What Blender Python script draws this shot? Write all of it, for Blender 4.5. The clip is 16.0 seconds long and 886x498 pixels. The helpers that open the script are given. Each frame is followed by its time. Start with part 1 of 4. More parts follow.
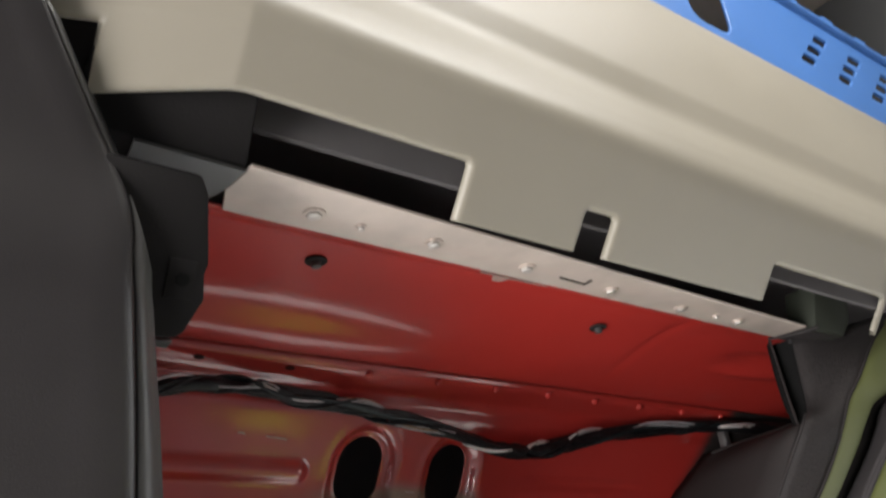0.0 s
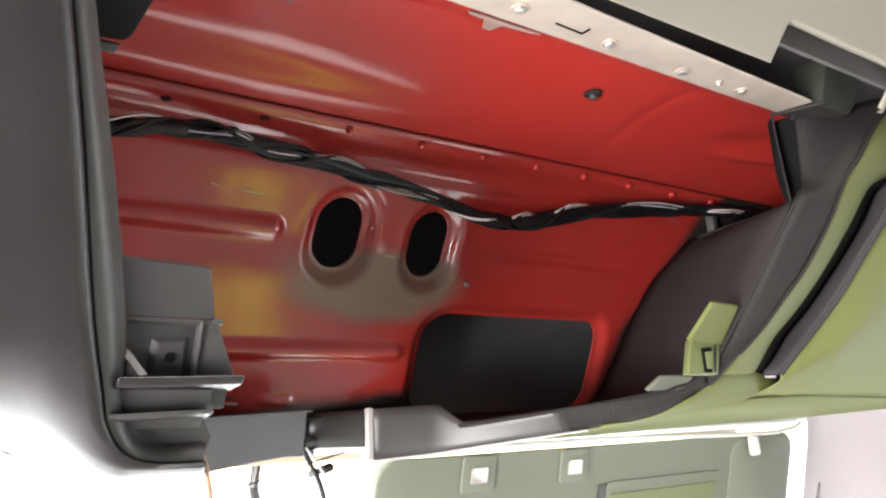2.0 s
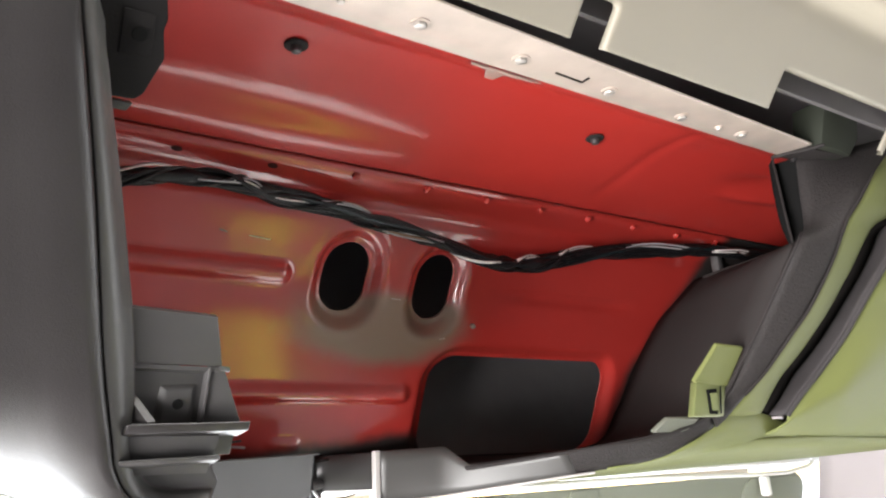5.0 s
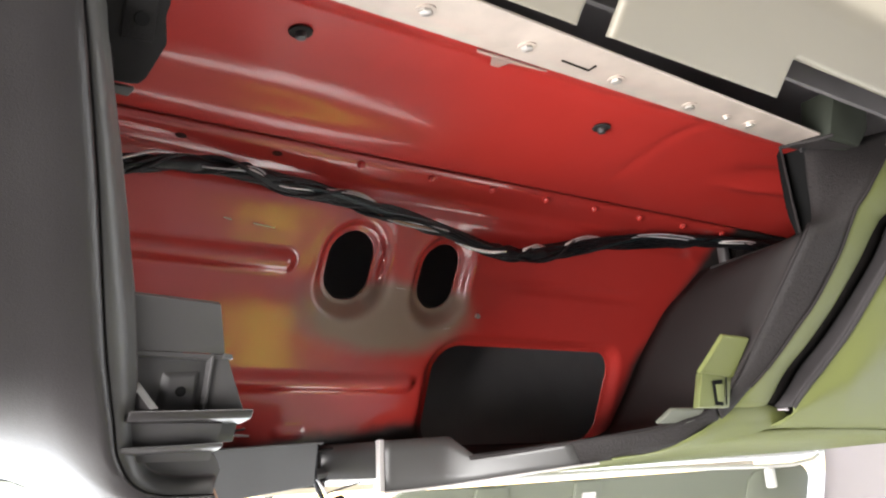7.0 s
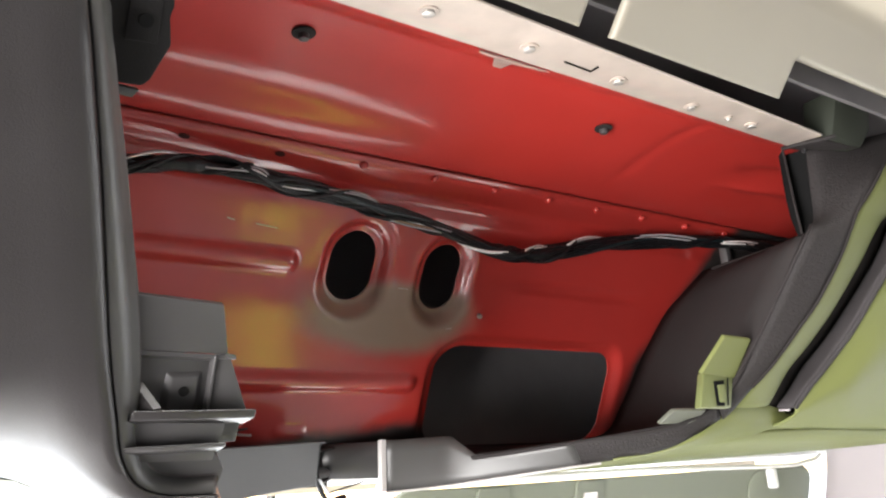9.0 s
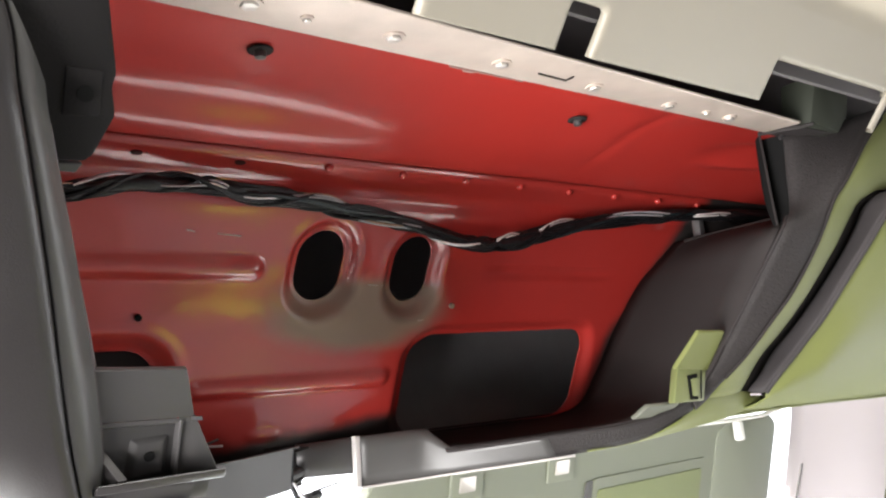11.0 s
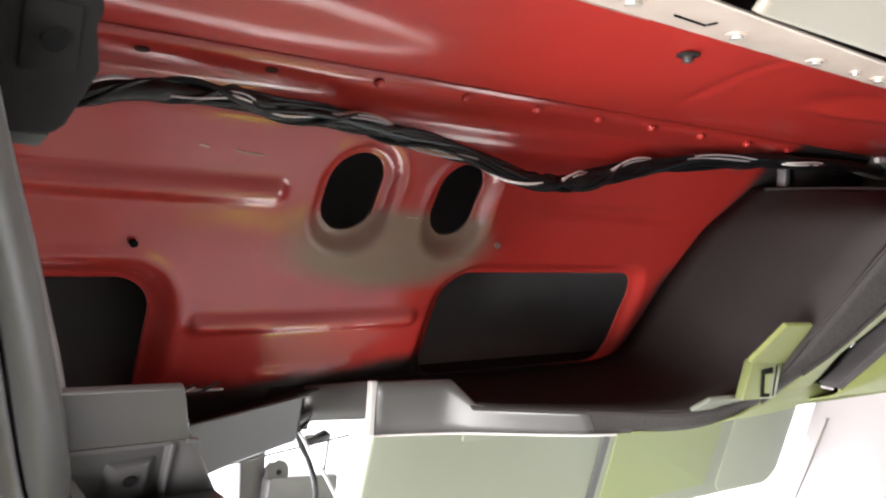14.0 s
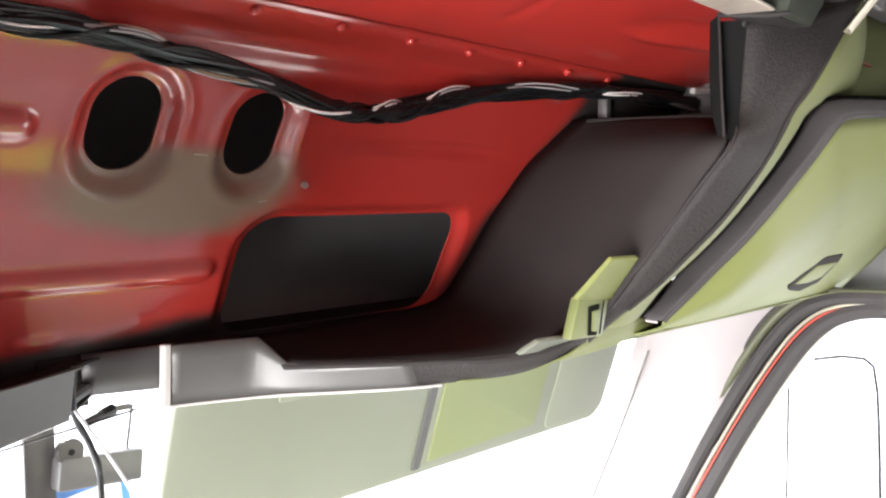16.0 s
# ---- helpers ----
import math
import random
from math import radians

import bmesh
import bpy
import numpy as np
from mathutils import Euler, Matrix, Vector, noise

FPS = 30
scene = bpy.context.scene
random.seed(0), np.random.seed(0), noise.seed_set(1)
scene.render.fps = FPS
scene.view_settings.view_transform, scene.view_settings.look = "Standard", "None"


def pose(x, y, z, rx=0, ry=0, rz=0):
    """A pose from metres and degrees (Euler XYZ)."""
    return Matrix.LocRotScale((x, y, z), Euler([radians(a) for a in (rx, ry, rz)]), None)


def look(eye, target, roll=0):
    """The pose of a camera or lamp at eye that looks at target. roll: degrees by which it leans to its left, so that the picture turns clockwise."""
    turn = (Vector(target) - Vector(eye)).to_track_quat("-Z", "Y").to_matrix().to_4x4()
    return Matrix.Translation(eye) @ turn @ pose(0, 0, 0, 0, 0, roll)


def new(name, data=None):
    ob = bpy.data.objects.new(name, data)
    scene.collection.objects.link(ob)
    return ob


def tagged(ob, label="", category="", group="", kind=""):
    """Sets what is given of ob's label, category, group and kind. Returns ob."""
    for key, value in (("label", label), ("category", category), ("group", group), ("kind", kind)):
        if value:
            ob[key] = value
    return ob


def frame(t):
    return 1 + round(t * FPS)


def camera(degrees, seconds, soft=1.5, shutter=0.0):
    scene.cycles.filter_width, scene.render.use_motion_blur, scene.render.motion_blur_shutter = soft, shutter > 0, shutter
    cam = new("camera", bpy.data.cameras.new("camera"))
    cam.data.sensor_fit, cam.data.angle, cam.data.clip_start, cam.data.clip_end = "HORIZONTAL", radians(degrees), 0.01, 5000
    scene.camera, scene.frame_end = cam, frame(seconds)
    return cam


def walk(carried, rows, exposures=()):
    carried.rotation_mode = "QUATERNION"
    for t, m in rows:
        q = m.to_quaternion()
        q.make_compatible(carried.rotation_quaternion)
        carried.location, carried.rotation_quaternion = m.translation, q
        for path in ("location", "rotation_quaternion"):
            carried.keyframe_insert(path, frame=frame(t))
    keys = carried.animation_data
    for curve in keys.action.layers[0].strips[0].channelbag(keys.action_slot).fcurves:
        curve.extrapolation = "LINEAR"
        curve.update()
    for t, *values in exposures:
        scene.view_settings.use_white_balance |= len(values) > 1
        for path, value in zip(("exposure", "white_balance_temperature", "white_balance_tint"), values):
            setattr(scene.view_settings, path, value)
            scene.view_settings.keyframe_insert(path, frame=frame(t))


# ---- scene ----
cam = camera(55.0, 16.0, soft=2.2, shutter=0.3)
# seconds, eye, turn about x, y and z
ROWS = [
    (0, -0.5235, -0.6348, 1.6740, 116.60, 5.92, -36.04),
    (0.3, -0.5086, -0.6251, 1.6634, 112.62, 5.55, -35.73),
    (0.5, -0.5003, -0.6192, 1.6460, 110.35, 4.93, -35.36),
    (1, -0.4957, -0.6105, 1.6444, 105.86, 4.08, -35.29),
    (1.5, -0.4947, -0.6053, 1.6458, 104.45, 3.88, -36.10),
    (2, -0.4916, -0.6002, 1.6465, 103.89, 4.14, -37.14),
    (2.5, -0.4909, -0.6007, 1.6475, 103.55, 4.33, -37.66),
    (3, -0.4918, -0.6029, 1.6475, 104.48, 4.36, -37.99),
    (3.5, -0.4939, -0.6085, 1.6480, 105.77, 4.76, -37.27),
    (4, -0.4942, -0.6116, 1.6494, 106.50, 4.75, -36.76),
    (6.3, -0.4908, -0.6103, 1.6490, 105.92, 3.92, -36.20),
    (6.5, -0.4901, -0.6098, 1.6488, 105.85, 4.01, -36.37),
    (7, -0.4912, -0.6095, 1.6487, 105.81, 3.89, -36.01),
    (7.5, -0.4918, -0.6113, 1.6478, 105.89, 3.63, -35.40),
    (8, -0.4917, -0.6112, 1.6482, 105.86, 3.65, -35.28),
    (8.5, -0.4919, -0.6117, 1.6486, 105.79, 3.76, -35.59),
    (9, -0.4922, -0.6107, 1.6490, 105.78, 3.77, -35.90),
    (9.2, -0.4934, -0.6117, 1.6490, 105.79, 3.56, -35.99),
    (11.3, -0.4839, -0.6085, 1.7450, 96.95, 4.63, -38.02),
    (11.5, -0.4793, -0.5926, 1.7611, 94.90, 2.98, -38.23),
    (12, -0.4562, -0.5454, 1.8101, 88.06, -0.17, -37.54),
    (12.5, -0.4550, -0.5323, 1.8376, 86.59, -1.34, -36.20),
    (13, -0.4569, -0.5219, 1.8435, 87.17, -2.10, -35.27),
    (13.5, -0.4535, -0.5074, 1.8246, 88.91, -2.61, -36.46),
    (14, -0.4477, -0.5114, 1.8034, 89.52, -1.71, -37.86),
    (14.5, -0.4287, -0.4968, 1.7955, 88.62, 0.09, -40.92),
    (15, -0.4072, -0.4932, 1.7967, 87.69, 1.02, -45.12),
    (15.5, -0.3939, -0.4865, 1.7984, 87.31, 0.64, -47.65),
    (16, -0.3922, -0.4745, 1.7953, 86.33, 0.02, -49.14),
]
EXPOSURES = [(0.0, 1.2), (0.5, 1.85), (1.0, 2.16), (11.0, 2.16), (12.0, 2.27), (14.0, 2.38), (16.0, 2.54)]
walk(cam, [(t, pose(x, y, z, rx, ry, rz)) for t, x, y, z, rx, ry, rz in ROWS], EXPOSURES)

# ---- light ----
world = bpy.data.worlds.new("sky")
scene.world = world
world.use_nodes = True
wn = world.node_tree
sky = wn.nodes.new("ShaderNodeTexSky")
sky.sky_type = "NISHITA"
sky.sun_disc = False
sky.sun_elevation = radians(27)
sky.sun_rotation = radians(16)
wn.links.new(sky.outputs["Color"], wn.nodes["Background"].inputs["Color"])
wn.nodes["Background"].inputs["Strength"].default_value = 0.15

sun_data = bpy.data.lights.new("sun", "SUN")
sun_data.energy, sun_data.angle, sun_data.color = 5.0, radians(0.6), (1.0, 0.95, 0.88)
sun = new("sun", sun_data)
sun.matrix_world = look((2.0, 7.0, 3.7), (0, 0, 0))


def area_lamp(name, eye, target, sx, sy, watts, colour):
    data = bpy.data.lights.new(name, "AREA")
    data.shape, data.size, data.size_y, data.energy, data.color = "RECTANGLE", sx, sy, watts, colour
    ob = new(name, data)
    ob.matrix_world = look(eye, target)
    return ob


area_lamp("windscreen_light", (-0.42, 0.60, 1.32), (-0.42, -0.3, 1.32), 2.0, 0.56, 8.0, (0.92, 0.97, 1.0))
area_lamp("door_light_right", (0.80, -0.62, 1.32), (-0.4, -0.5, 1.32), 0.80, 0.46, 0.75, (1.0, 0.98, 0.90))
# Left-hand fill from an unseen side, added and sized to light the red wall.
area_lamp("left_fill_light", (-1.70, -0.58, 1.26), (-0.2, -0.38, 1.48), 0.70, 0.74, 20.0, (1.0, 0.97, 0.95))
# Overhead fill, added to brighten the shelf lip; no hatch is known there.
area_lamp("overhead_fill_light", (0.0, -0.85, 2.665), (0.0, -0.84, 0.8), 0.75, 0.46, 8.0, (1.0, 0.97, 0.92))


# ---- materials ----
def material(name, colour, rough=0.5, metal=0.0, spread=0.12, scale=40.0, grain=0.0, grain_scale=600.0, coat=0.0, second=None, stain=0.0, stain_scale=9.0, spec=0.5):
    m = bpy.data.materials.new(name)
    m.use_nodes = True
    nt = m.node_tree
    b = nt.nodes["Principled BSDF"]
    co = nt.nodes.new("ShaderNodeTexCoord")
    no = nt.nodes.new("ShaderNodeTexNoise")
    no.inputs["Scale"].default_value, no.inputs["Detail"].default_value = scale, 6.0
    nt.links.new(co.outputs["Object"], no.inputs["Vector"])
    ramp = nt.nodes.new("ShaderNodeMix")
    ramp.data_type = "RGBA"
    c = Vector(colour)
    dark, light = c * (1 - spread), c * (1 + spread)
    if second:
        light = Vector(second)
    ramp.inputs["A"].default_value = (*dark, 1)
    ramp.inputs["B"].default_value = (*light, 1)
    nt.links.new(no.outputs["Fac"], ramp.inputs["Factor"])
    out = ramp.outputs["Result"]
    if stain:
        n2 = nt.nodes.new("ShaderNodeTexNoise")
        n2.inputs["Scale"].default_value, n2.inputs["Detail"].default_value = stain_scale, 4.0
        nt.links.new(co.outputs["Object"], n2.inputs["Vector"])
        mr = nt.nodes.new("ShaderNodeMapRange")
        mr.inputs["From Min"].default_value, mr.inputs["From Max"].default_value = 0.45, 0.75
        mr.inputs["To Max"].default_value = stain
        nt.links.new(n2.outputs["Fac"], mr.inputs["Value"])
        mx = nt.nodes.new("ShaderNodeMix")
        mx.data_type = "RGBA"
        mx.inputs["B"].default_value = (*(c * 0.5), 1)
        nt.links.new(mr.outputs["Result"], mx.inputs["Factor"])
        nt.links.new(out, mx.inputs["A"])
        out = mx.outputs["Result"]
    nt.links.new(out, b.inputs["Base Color"])
    rr = nt.nodes.new("ShaderNodeMapRange")
    rr.inputs["To Min"].default_value, rr.inputs["To Max"].default_value = max(0.02, rough - 0.08), min(1.0, rough + 0.08)
    nt.links.new(no.outputs["Fac"], rr.inputs["Value"])
    nt.links.new(rr.outputs["Result"], b.inputs["Roughness"])
    b.inputs["Metallic"].default_value = metal
    b.inputs["Specular IOR Level"].default_value = spec
    if coat:
        b.inputs["Coat Weight"].default_value = coat
        b.inputs["Coat Roughness"].default_value, b.inputs["Coat IOR"].default_value = 0.15, 1.65
    if grain:
        n3 = nt.nodes.new("ShaderNodeTexNoise")
        n3.inputs["Scale"].default_value, n3.inputs["Detail"].default_value = grain_scale, 3.0
        nt.links.new(co.outputs["Object"], n3.inputs["Vector"])
        bump = nt.nodes.new("ShaderNodeBump")
        bump.inputs["Strength"].default_value, bump.inputs["Distance"].default_value = grain, 0.001
        nt.links.new(n3.outputs["Fac"], bump.inputs["Height"])
        nt.links.new(bump.outputs["Normal"], b.inputs["Normal"])
    return m


def red_paint(name, overspray):
    """Glossy red body paint; overspray: where the red thins out over grey primer round the punched holes."""
    m = material(name, (0.40, 0.028, 0.022), 0.42, 0.0, 0.10, 25.0, 0.04, 900.0, coat=1.0 if overspray else 0.5, spec=0.5 if overspray else 0.3)
    # slow waviness of thin pressed sheet
    wt = m.node_tree
    wb = wt.nodes["Principled BSDF"]
    wc = wt.nodes.new("ShaderNodeTexCoord")
    wv = wt.nodes.new("ShaderNodeTexNoise")
    wv.inputs["Scale"].default_value, wv.inputs["Detail"].default_value = 13.0, 2.0
    wt.links.new(wc.outputs["Object"], wv.inputs["Vector"])
    wu = wt.nodes.new("ShaderNodeBump")
    wu.inputs["Strength"].default_value, wu.inputs["Distance"].default_value = 0.22, 0.006
    wt.links.new(wv.outputs["Fac"], wu.inputs["Height"])
    fine = wb.inputs["Normal"].links[0].from_node
    wt.links.new(wu.outputs["Normal"], fine.inputs["Normal"])
    wt.links.new(wu.outputs["Normal"], wb.inputs["Coat Normal"])
    if overspray:
        nt = m.node_tree
        b = nt.nodes["Principled BSDF"]
        link = b.inputs["Base Color"].links[0]
        red = link.from_socket
        co = nt.nodes.new("ShaderNodeTexCoord")
        no = nt.nodes.new("ShaderNodeTexNoise")
        no.inputs["Scale"].default_value, no.inputs["Detail"].default_value = 38.0, 5.0
        nt.links.new(co.outputs["Object"], no.inputs["Vector"])
        xyz = nt.nodes.new("ShaderNodeSeparateXYZ")
        nt.links.new(co.outputs["Object"], xyz.inputs["Vector"])
        px, pz, grain = xyz.outputs["X"], xyz.outputs["Z"], no.outputs["Fac"]

        def op(kind, *terms):
            nd = nt.nodes.new("ShaderNodeMath")
            nd.operation = kind
            for k, v in enumerate(terms):
                if isinstance(v, (int, float)):
                    nd.inputs[k].default_value = v
                else:
                    nt.links.new(v, nd.inputs[k])
            return nd.outputs["Value"]

        def ease(v, lo, hi, to0=0.0, to1=1.0):
            mr = nt.nodes.new("ShaderNodeMapRange")
            mr.interpolation_type = "SMOOTHSTEP"
            for key, val in (("From Min", lo), ("From Max", hi), ("To Min", to0), ("To Max", to1)):
                mr.inputs[key].default_value = val
            nt.links.new(v, mr.inputs["Value"])
            return mr.outputs["Result"]

        total = None
        for (x, z, rx, rz) in overspray:
            u = op("MULTIPLY", op("ADD", px, -x), 1 / rx)
            v = op("MULTIPLY", op("ADD", pz, -z), 1 / rz)
            reach = op("SQRT", op("ADD", op("MULTIPLY", u, u), op("MULTIPLY", v, v)))
            k = ease(op("MULTIPLY_ADD", grain, 0.35, reach), 0.85, 1.45, 0.88, 0.0)
            total = k if total is None else op("MAXIMUM", total, k)
        # the sprayed red ends along the line where a sheet masked it
        total = op("MULTIPLY", total, ease(pz, 1.8170, 1.8330, 1.0, 0.0))
        # the red turns near black beside the side pocket and along the bottom edge
        over = op("MULTIPLY", op("MAXIMUM", op("ADD", pz, -1.766), 0.0), -0.62)
        under = op("MULTIPLY", op("MINIMUM", op("ADD", pz, -1.766), 0.0), -0.22)
        side = ease(op("ADD", op("ADD", op("ADD", px, over), under), op("MULTIPLY", grain, 0.014)), 0.227, 0.251)
        left_edge = op("MULTIPLY_ADD", op("MINIMUM", px, 0.0), -0.085, pz)
        foot = op("MULTIPLY", ease(op("MULTIPLY_ADD", grain, -0.012, left_edge), 1.701, 1.715, 1.0, 0.0), ease(px, 0.11, 0.19, 1.0, 0.0))
        black = op("MAXIMUM", side, foot)
        mx = nt.nodes.new("ShaderNodeMix")
        mx.data_type = "RGBA"
        mx.inputs["B"].default_value = (0.22, 0.19, 0.14, 1)
        nt.links.new(total, mx.inputs["Factor"])
        nt.links.new(red, mx.inputs["A"])
        mk = nt.nodes.new("ShaderNodeMix")
        mk.data_type = "RGBA"
        mk.inputs["B"].default_value = (0.024, 0.021, 0.020, 1)
        nt.links.new(black, mk.inputs["Factor"])
        nt.links.new(mx.outputs["Result"], mk.inputs["A"])
        nt.links.new(mk.outputs["Result"], b.inputs["Base Color"])
        # the thin overspray and the near-black areas have no clear gloss
        total = op("MAXIMUM", total, op("MULTIPLY", black, 0.93))
        gl = nt.nodes.new("ShaderNodeMath")
        gl.operation = "MULTIPLY_ADD"
        gl.inputs[1].default_value, gl.inputs[2].default_value = -1.05, 1.0
        gl.use_clamp = True
        nt.links.new(total, gl.inputs[0])
        nt.links.new(gl.outputs["Value"], b.inputs["Coat Weight"])
    return m


RED = red_paint("red_body_paint", ())
RED_WALL = red_paint("red_body_paint_with_overspray", [(-0.094, 1.800, 0.090, 0.032), (-0.046, 1.808, 0.040, 0.030)])
ZINC = material("zinc_coated_steel", (0.50, 0.425, 0.37), 0.44, 0.35, 0.20, 45.0, 0.10, 500.0, stain=0.45, stain_scale=17.0)
BOLT = material("bright_steel", (0.50, 0.47, 0.44), 0.45, 0.8, 0.1, 80.0)
BEIGE = material("beige_moulded_plastic", (0.27, 0.245, 0.197), 0.46, 0.0, 0.05, 18.0, 0.12, 1300.0)
LINING = material("grey_cab_lining", (0.10, 0.10, 0.10), 0.8, 0.0, 0.1, 20.0)
TAN = material("tan_shelf_lining", (0.42, 0.36, 0.28), 0.8, 0.0, 0.08, 30.0, 0.2, 500.0)
GREY = material("grey_textured_plastic", (0.025, 0.0225, 0.0228), 0.34, 0.0, 0.10, 30.0, 0.18, 1300.0, spec=0.5)
GREY_IN = material("dark_grey_plastic", (0.053, 0.0505, 0.0508), 0.42, 0.0, 0.10, 30.0, 0.10, 1200.0)
BLOCK = material("dark_olive_plastic", (0.026, 0.029, 0.022), 0.6, 0.0, 0.1, 30.0, 0.2, 900.0, spec=0.15)
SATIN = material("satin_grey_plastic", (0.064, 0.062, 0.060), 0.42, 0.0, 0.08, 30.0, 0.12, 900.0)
BAND = material("charcoal_grained_plastic", (0.023, 0.020, 0.0198), 0.68, 0.0, 0.50, 420.0, 0.8, 520.0, spec=0.22)
BLACK = material("black_plastic", (0.026, 0.023, 0.0225), 0.9, 0.0, 0.15, 40.0, 0.2, 700.0, spec=0.10)
MAUVE = material("mauve_grey_plastic", (0.088, 0.076, 0.077), 0.6, 0.0, 0.08, 30.0, 0.15, 1200.0, spec=0.35)
# Paler than the trim: light on its edges is put into this colour.
EDGE = material("painted_edge_light", (0.42, 0.40, 0.385), 0.5, 0.0, 0.05, 30.0)
FOOT = material("grey_green_plastic", (0.10, 0.105, 0.082), 0.5, 0.0, 0.06, 30.0, 0.2, 900.0)
SEAL_EDGE = material("dull_olive_rubber", (0.062, 0.064, 0.036), 0.6, 0.0, 0.1, 60.0, 0.3, 800.0)
JET = material("jet_black_plastic", (0.013, 0.012, 0.012), 0.75, 0.0, 0.15, 40.0, 0.2, 700.0, spec=0.12)
RUBBER = material("black_rubber", (0.034, 0.030, 0.031), 0.75, 0.0, 0.15, 60.0, 0.4, 800.0, spec=0.3)
LIME = material("lime_green_plastic", (0.18, 0.205, 0.09), 0.6, 0.0, 0.06, 15.0, 0.2, 900.0)
GREEN = material("pale_green_plastic_trim", (0.128, 0.142, 0.044), 0.62, 0.0, 0.08, 15.0, 0.25, 900.0, spec=0.35)
SAGE = material("sage_grey_plastic", (0.185, 0.198, 0.152), 0.6, 0.0, 0.06, 15.0, 0.2, 900.0)
WHITE = material("white_painted_metal", (0.78, 0.77, 0.75), 0.4, 0.0, 0.04, 20.0)
PILLAR = material("pale_pillar_plastic", (0.30, 0.27, 0.28), 0.7, 0.0, 0.05, 20.0, 0.2, 700.0)
BLUE = material("blue_crate_plastic", (0.06, 0.17, 0.45), 0.45, 0.0, 0.10, 25.0, 0.1, 500.0)
REDLINE = material("red_seal_lip", (0.40, 0.045, 0.028), 0.6)
CONCRETE = material("pale_concrete", (0.68, 0.67, 0.65), 0.9, 0.0, 0.12, 1.5, 0.3, 60.0)
WIRE_BLACK = material("black_wire_tape", (0.007, 0.007, 0.008), 0.45, 0.0, 0.2, 120.0, 0.6, 500.0, spec=0.3)
WIRE_TEAL = material("dark_teal_wire", (0.006, 0.016, 0.018), 0.45)
WIRE_GREY = material("grey_wire", (0.42, 0.42, 0.43), 0.4)
WIRE_WHITE = material("white_wire", (0.72, 0.70, 0.68), 0.4)
WIRE_GREEN = material("green_wire", (0.05, 0.16, 0.06), 0.4)
WIRE_TAN = material("brown_wire", (0.35, 0.20, 0.12), 0.4)
PALE = material("grey_floor", (0.07, 0.068, 0.068), 0.6, 0.0, 0.1, 6.0)
# Only for the unseen yellow shapes that the red paint reflects.
HIVIS = material("yellow_reflection_cloth", (0.70, 0.76, 0.06), 0.85, 0.0, 0.1, 20.0)
BROWN = material("bare_hole_edge", (0.045, 0.016, 0.014), 0.8, spec=0.1)
CLOTH = material("grey_seat_cloth", (0.072, 0.067, 0.084), 0.9, 0.0, 0.12, 60.0, 0.4, 400.0)
# Near black without gloss: the shade inside holes and slots, put into colour.
HOLE = material("hole_shade_black", (0.010, 0.010, 0.010), 0.9, spec=0.0)
SMOKE = material("dark_cavity_metal", (0.16, 0.15, 0.15), 0.85, spec=0.2)
GLASS = bpy.data.materials.new("window_glass")
GLASS.use_nodes = True
gb = GLASS.node_tree.nodes["Principled BSDF"]
gb.inputs["Transmission Weight"].default_value, gb.inputs["Roughness"].default_value, gb.inputs["IOR"].default_value = 1.0, 0.0, 1.45


# ---- mesh helpers ----
def finish(name, bm, mat, parent=None, label="", smooth=35.0):
    bmesh.ops.recalc_face_normals(bm, faces=bm.faces)
    me = bpy.data.meshes.new(name)
    bm.to_mesh(me)
    bm.free()
    me.materials.append(mat)
    if smooth:
        me.shade_smooth()
        me.set_sharp_from_angle(angle=radians(smooth))
    ob = new(name, me)
    if parent is not None:
        ob.parent = parent
    if label:
        ob["label"] = label
    return ob


def part(name, bm, mat, parent, label="", smooth=35.0):
    return finish(name, bm, mat, parent, label, smooth)


def thing(name, label, category, group="", kind=""):
    return tagged(new(name), label, category, group, kind)


def on_trim(x, z, off=0.0):
    """A point of the sloping plane of the overhead trim, off metres nearer to the cab's rear."""
    return Vector((x, -0.15 - off - 0.72 * (z - 1.684), z))


def on_lining(x, z, off=0.0):
    """The same plane on the right-hand side, where it swells a little and bends upright towards the roof."""
    u = min(max(0.0, z - 1.835), 0.0714)
    swell = 0.015 * max(0.0, 1.0 - ((z - 1.778) / 0.075) ** 2)
    return Vector((x, -0.15 - off - swell - 0.72 * (min(z, 1.835) - 1.684) - 0.72 * (u - 7.0 * u * u), z))


TRIM_N = Vector((0, -0.811, -0.584))


def lerp_list(pts, n):
    """n points evenly along a polyline, rounded by a Catmull-Rom curve."""
    p = [Vector(q) for q in pts]
    p = [p[0] * 2 - p[1]] + p + [p[-1] * 2 - p[-2]]
    m = len(pts) - 1
    out = []
    for i in range(n):
        f = i / (n - 1) * m
        k = min(int(f), m - 1)
        t = f - k
        a, b, c, e = p[k], p[k + 1], p[k + 2], p[k + 3]
        out.append(0.5 * ((2 * b) + (c - a) * t + (2 * a - 5 * b + 4 * c - e) * t * t + (3 * b - a - 3 * c + e) * t ** 3))
    return out


def slab(front, back, bevel=0.0, segments=2):
    """A closed slab between two outlines of equally many points."""
    bm = bmesh.new()
    f = [bm.verts.new(p) for p in front]
    b = [bm.verts.new(p) for p in back]
    n = len(f)
    bm.faces.new(f)
    bm.faces.new(list(reversed(b)))
    for i in range(n):
        bm.faces.new((f[i], b[i], b[(i + 1) % n], f[(i + 1) % n]))
    bmesh.ops.recalc_face_normals(bm, faces=bm.faces)
    if bevel:
        bmesh.ops.bevel(bm, geom=list(bm.edges), offset=bevel, segments=segments, affect="EDGES", profile=0.5, clamp_overlap=True)
    return bm


def trim_plate(outline, off, thick, bevel=0.0):
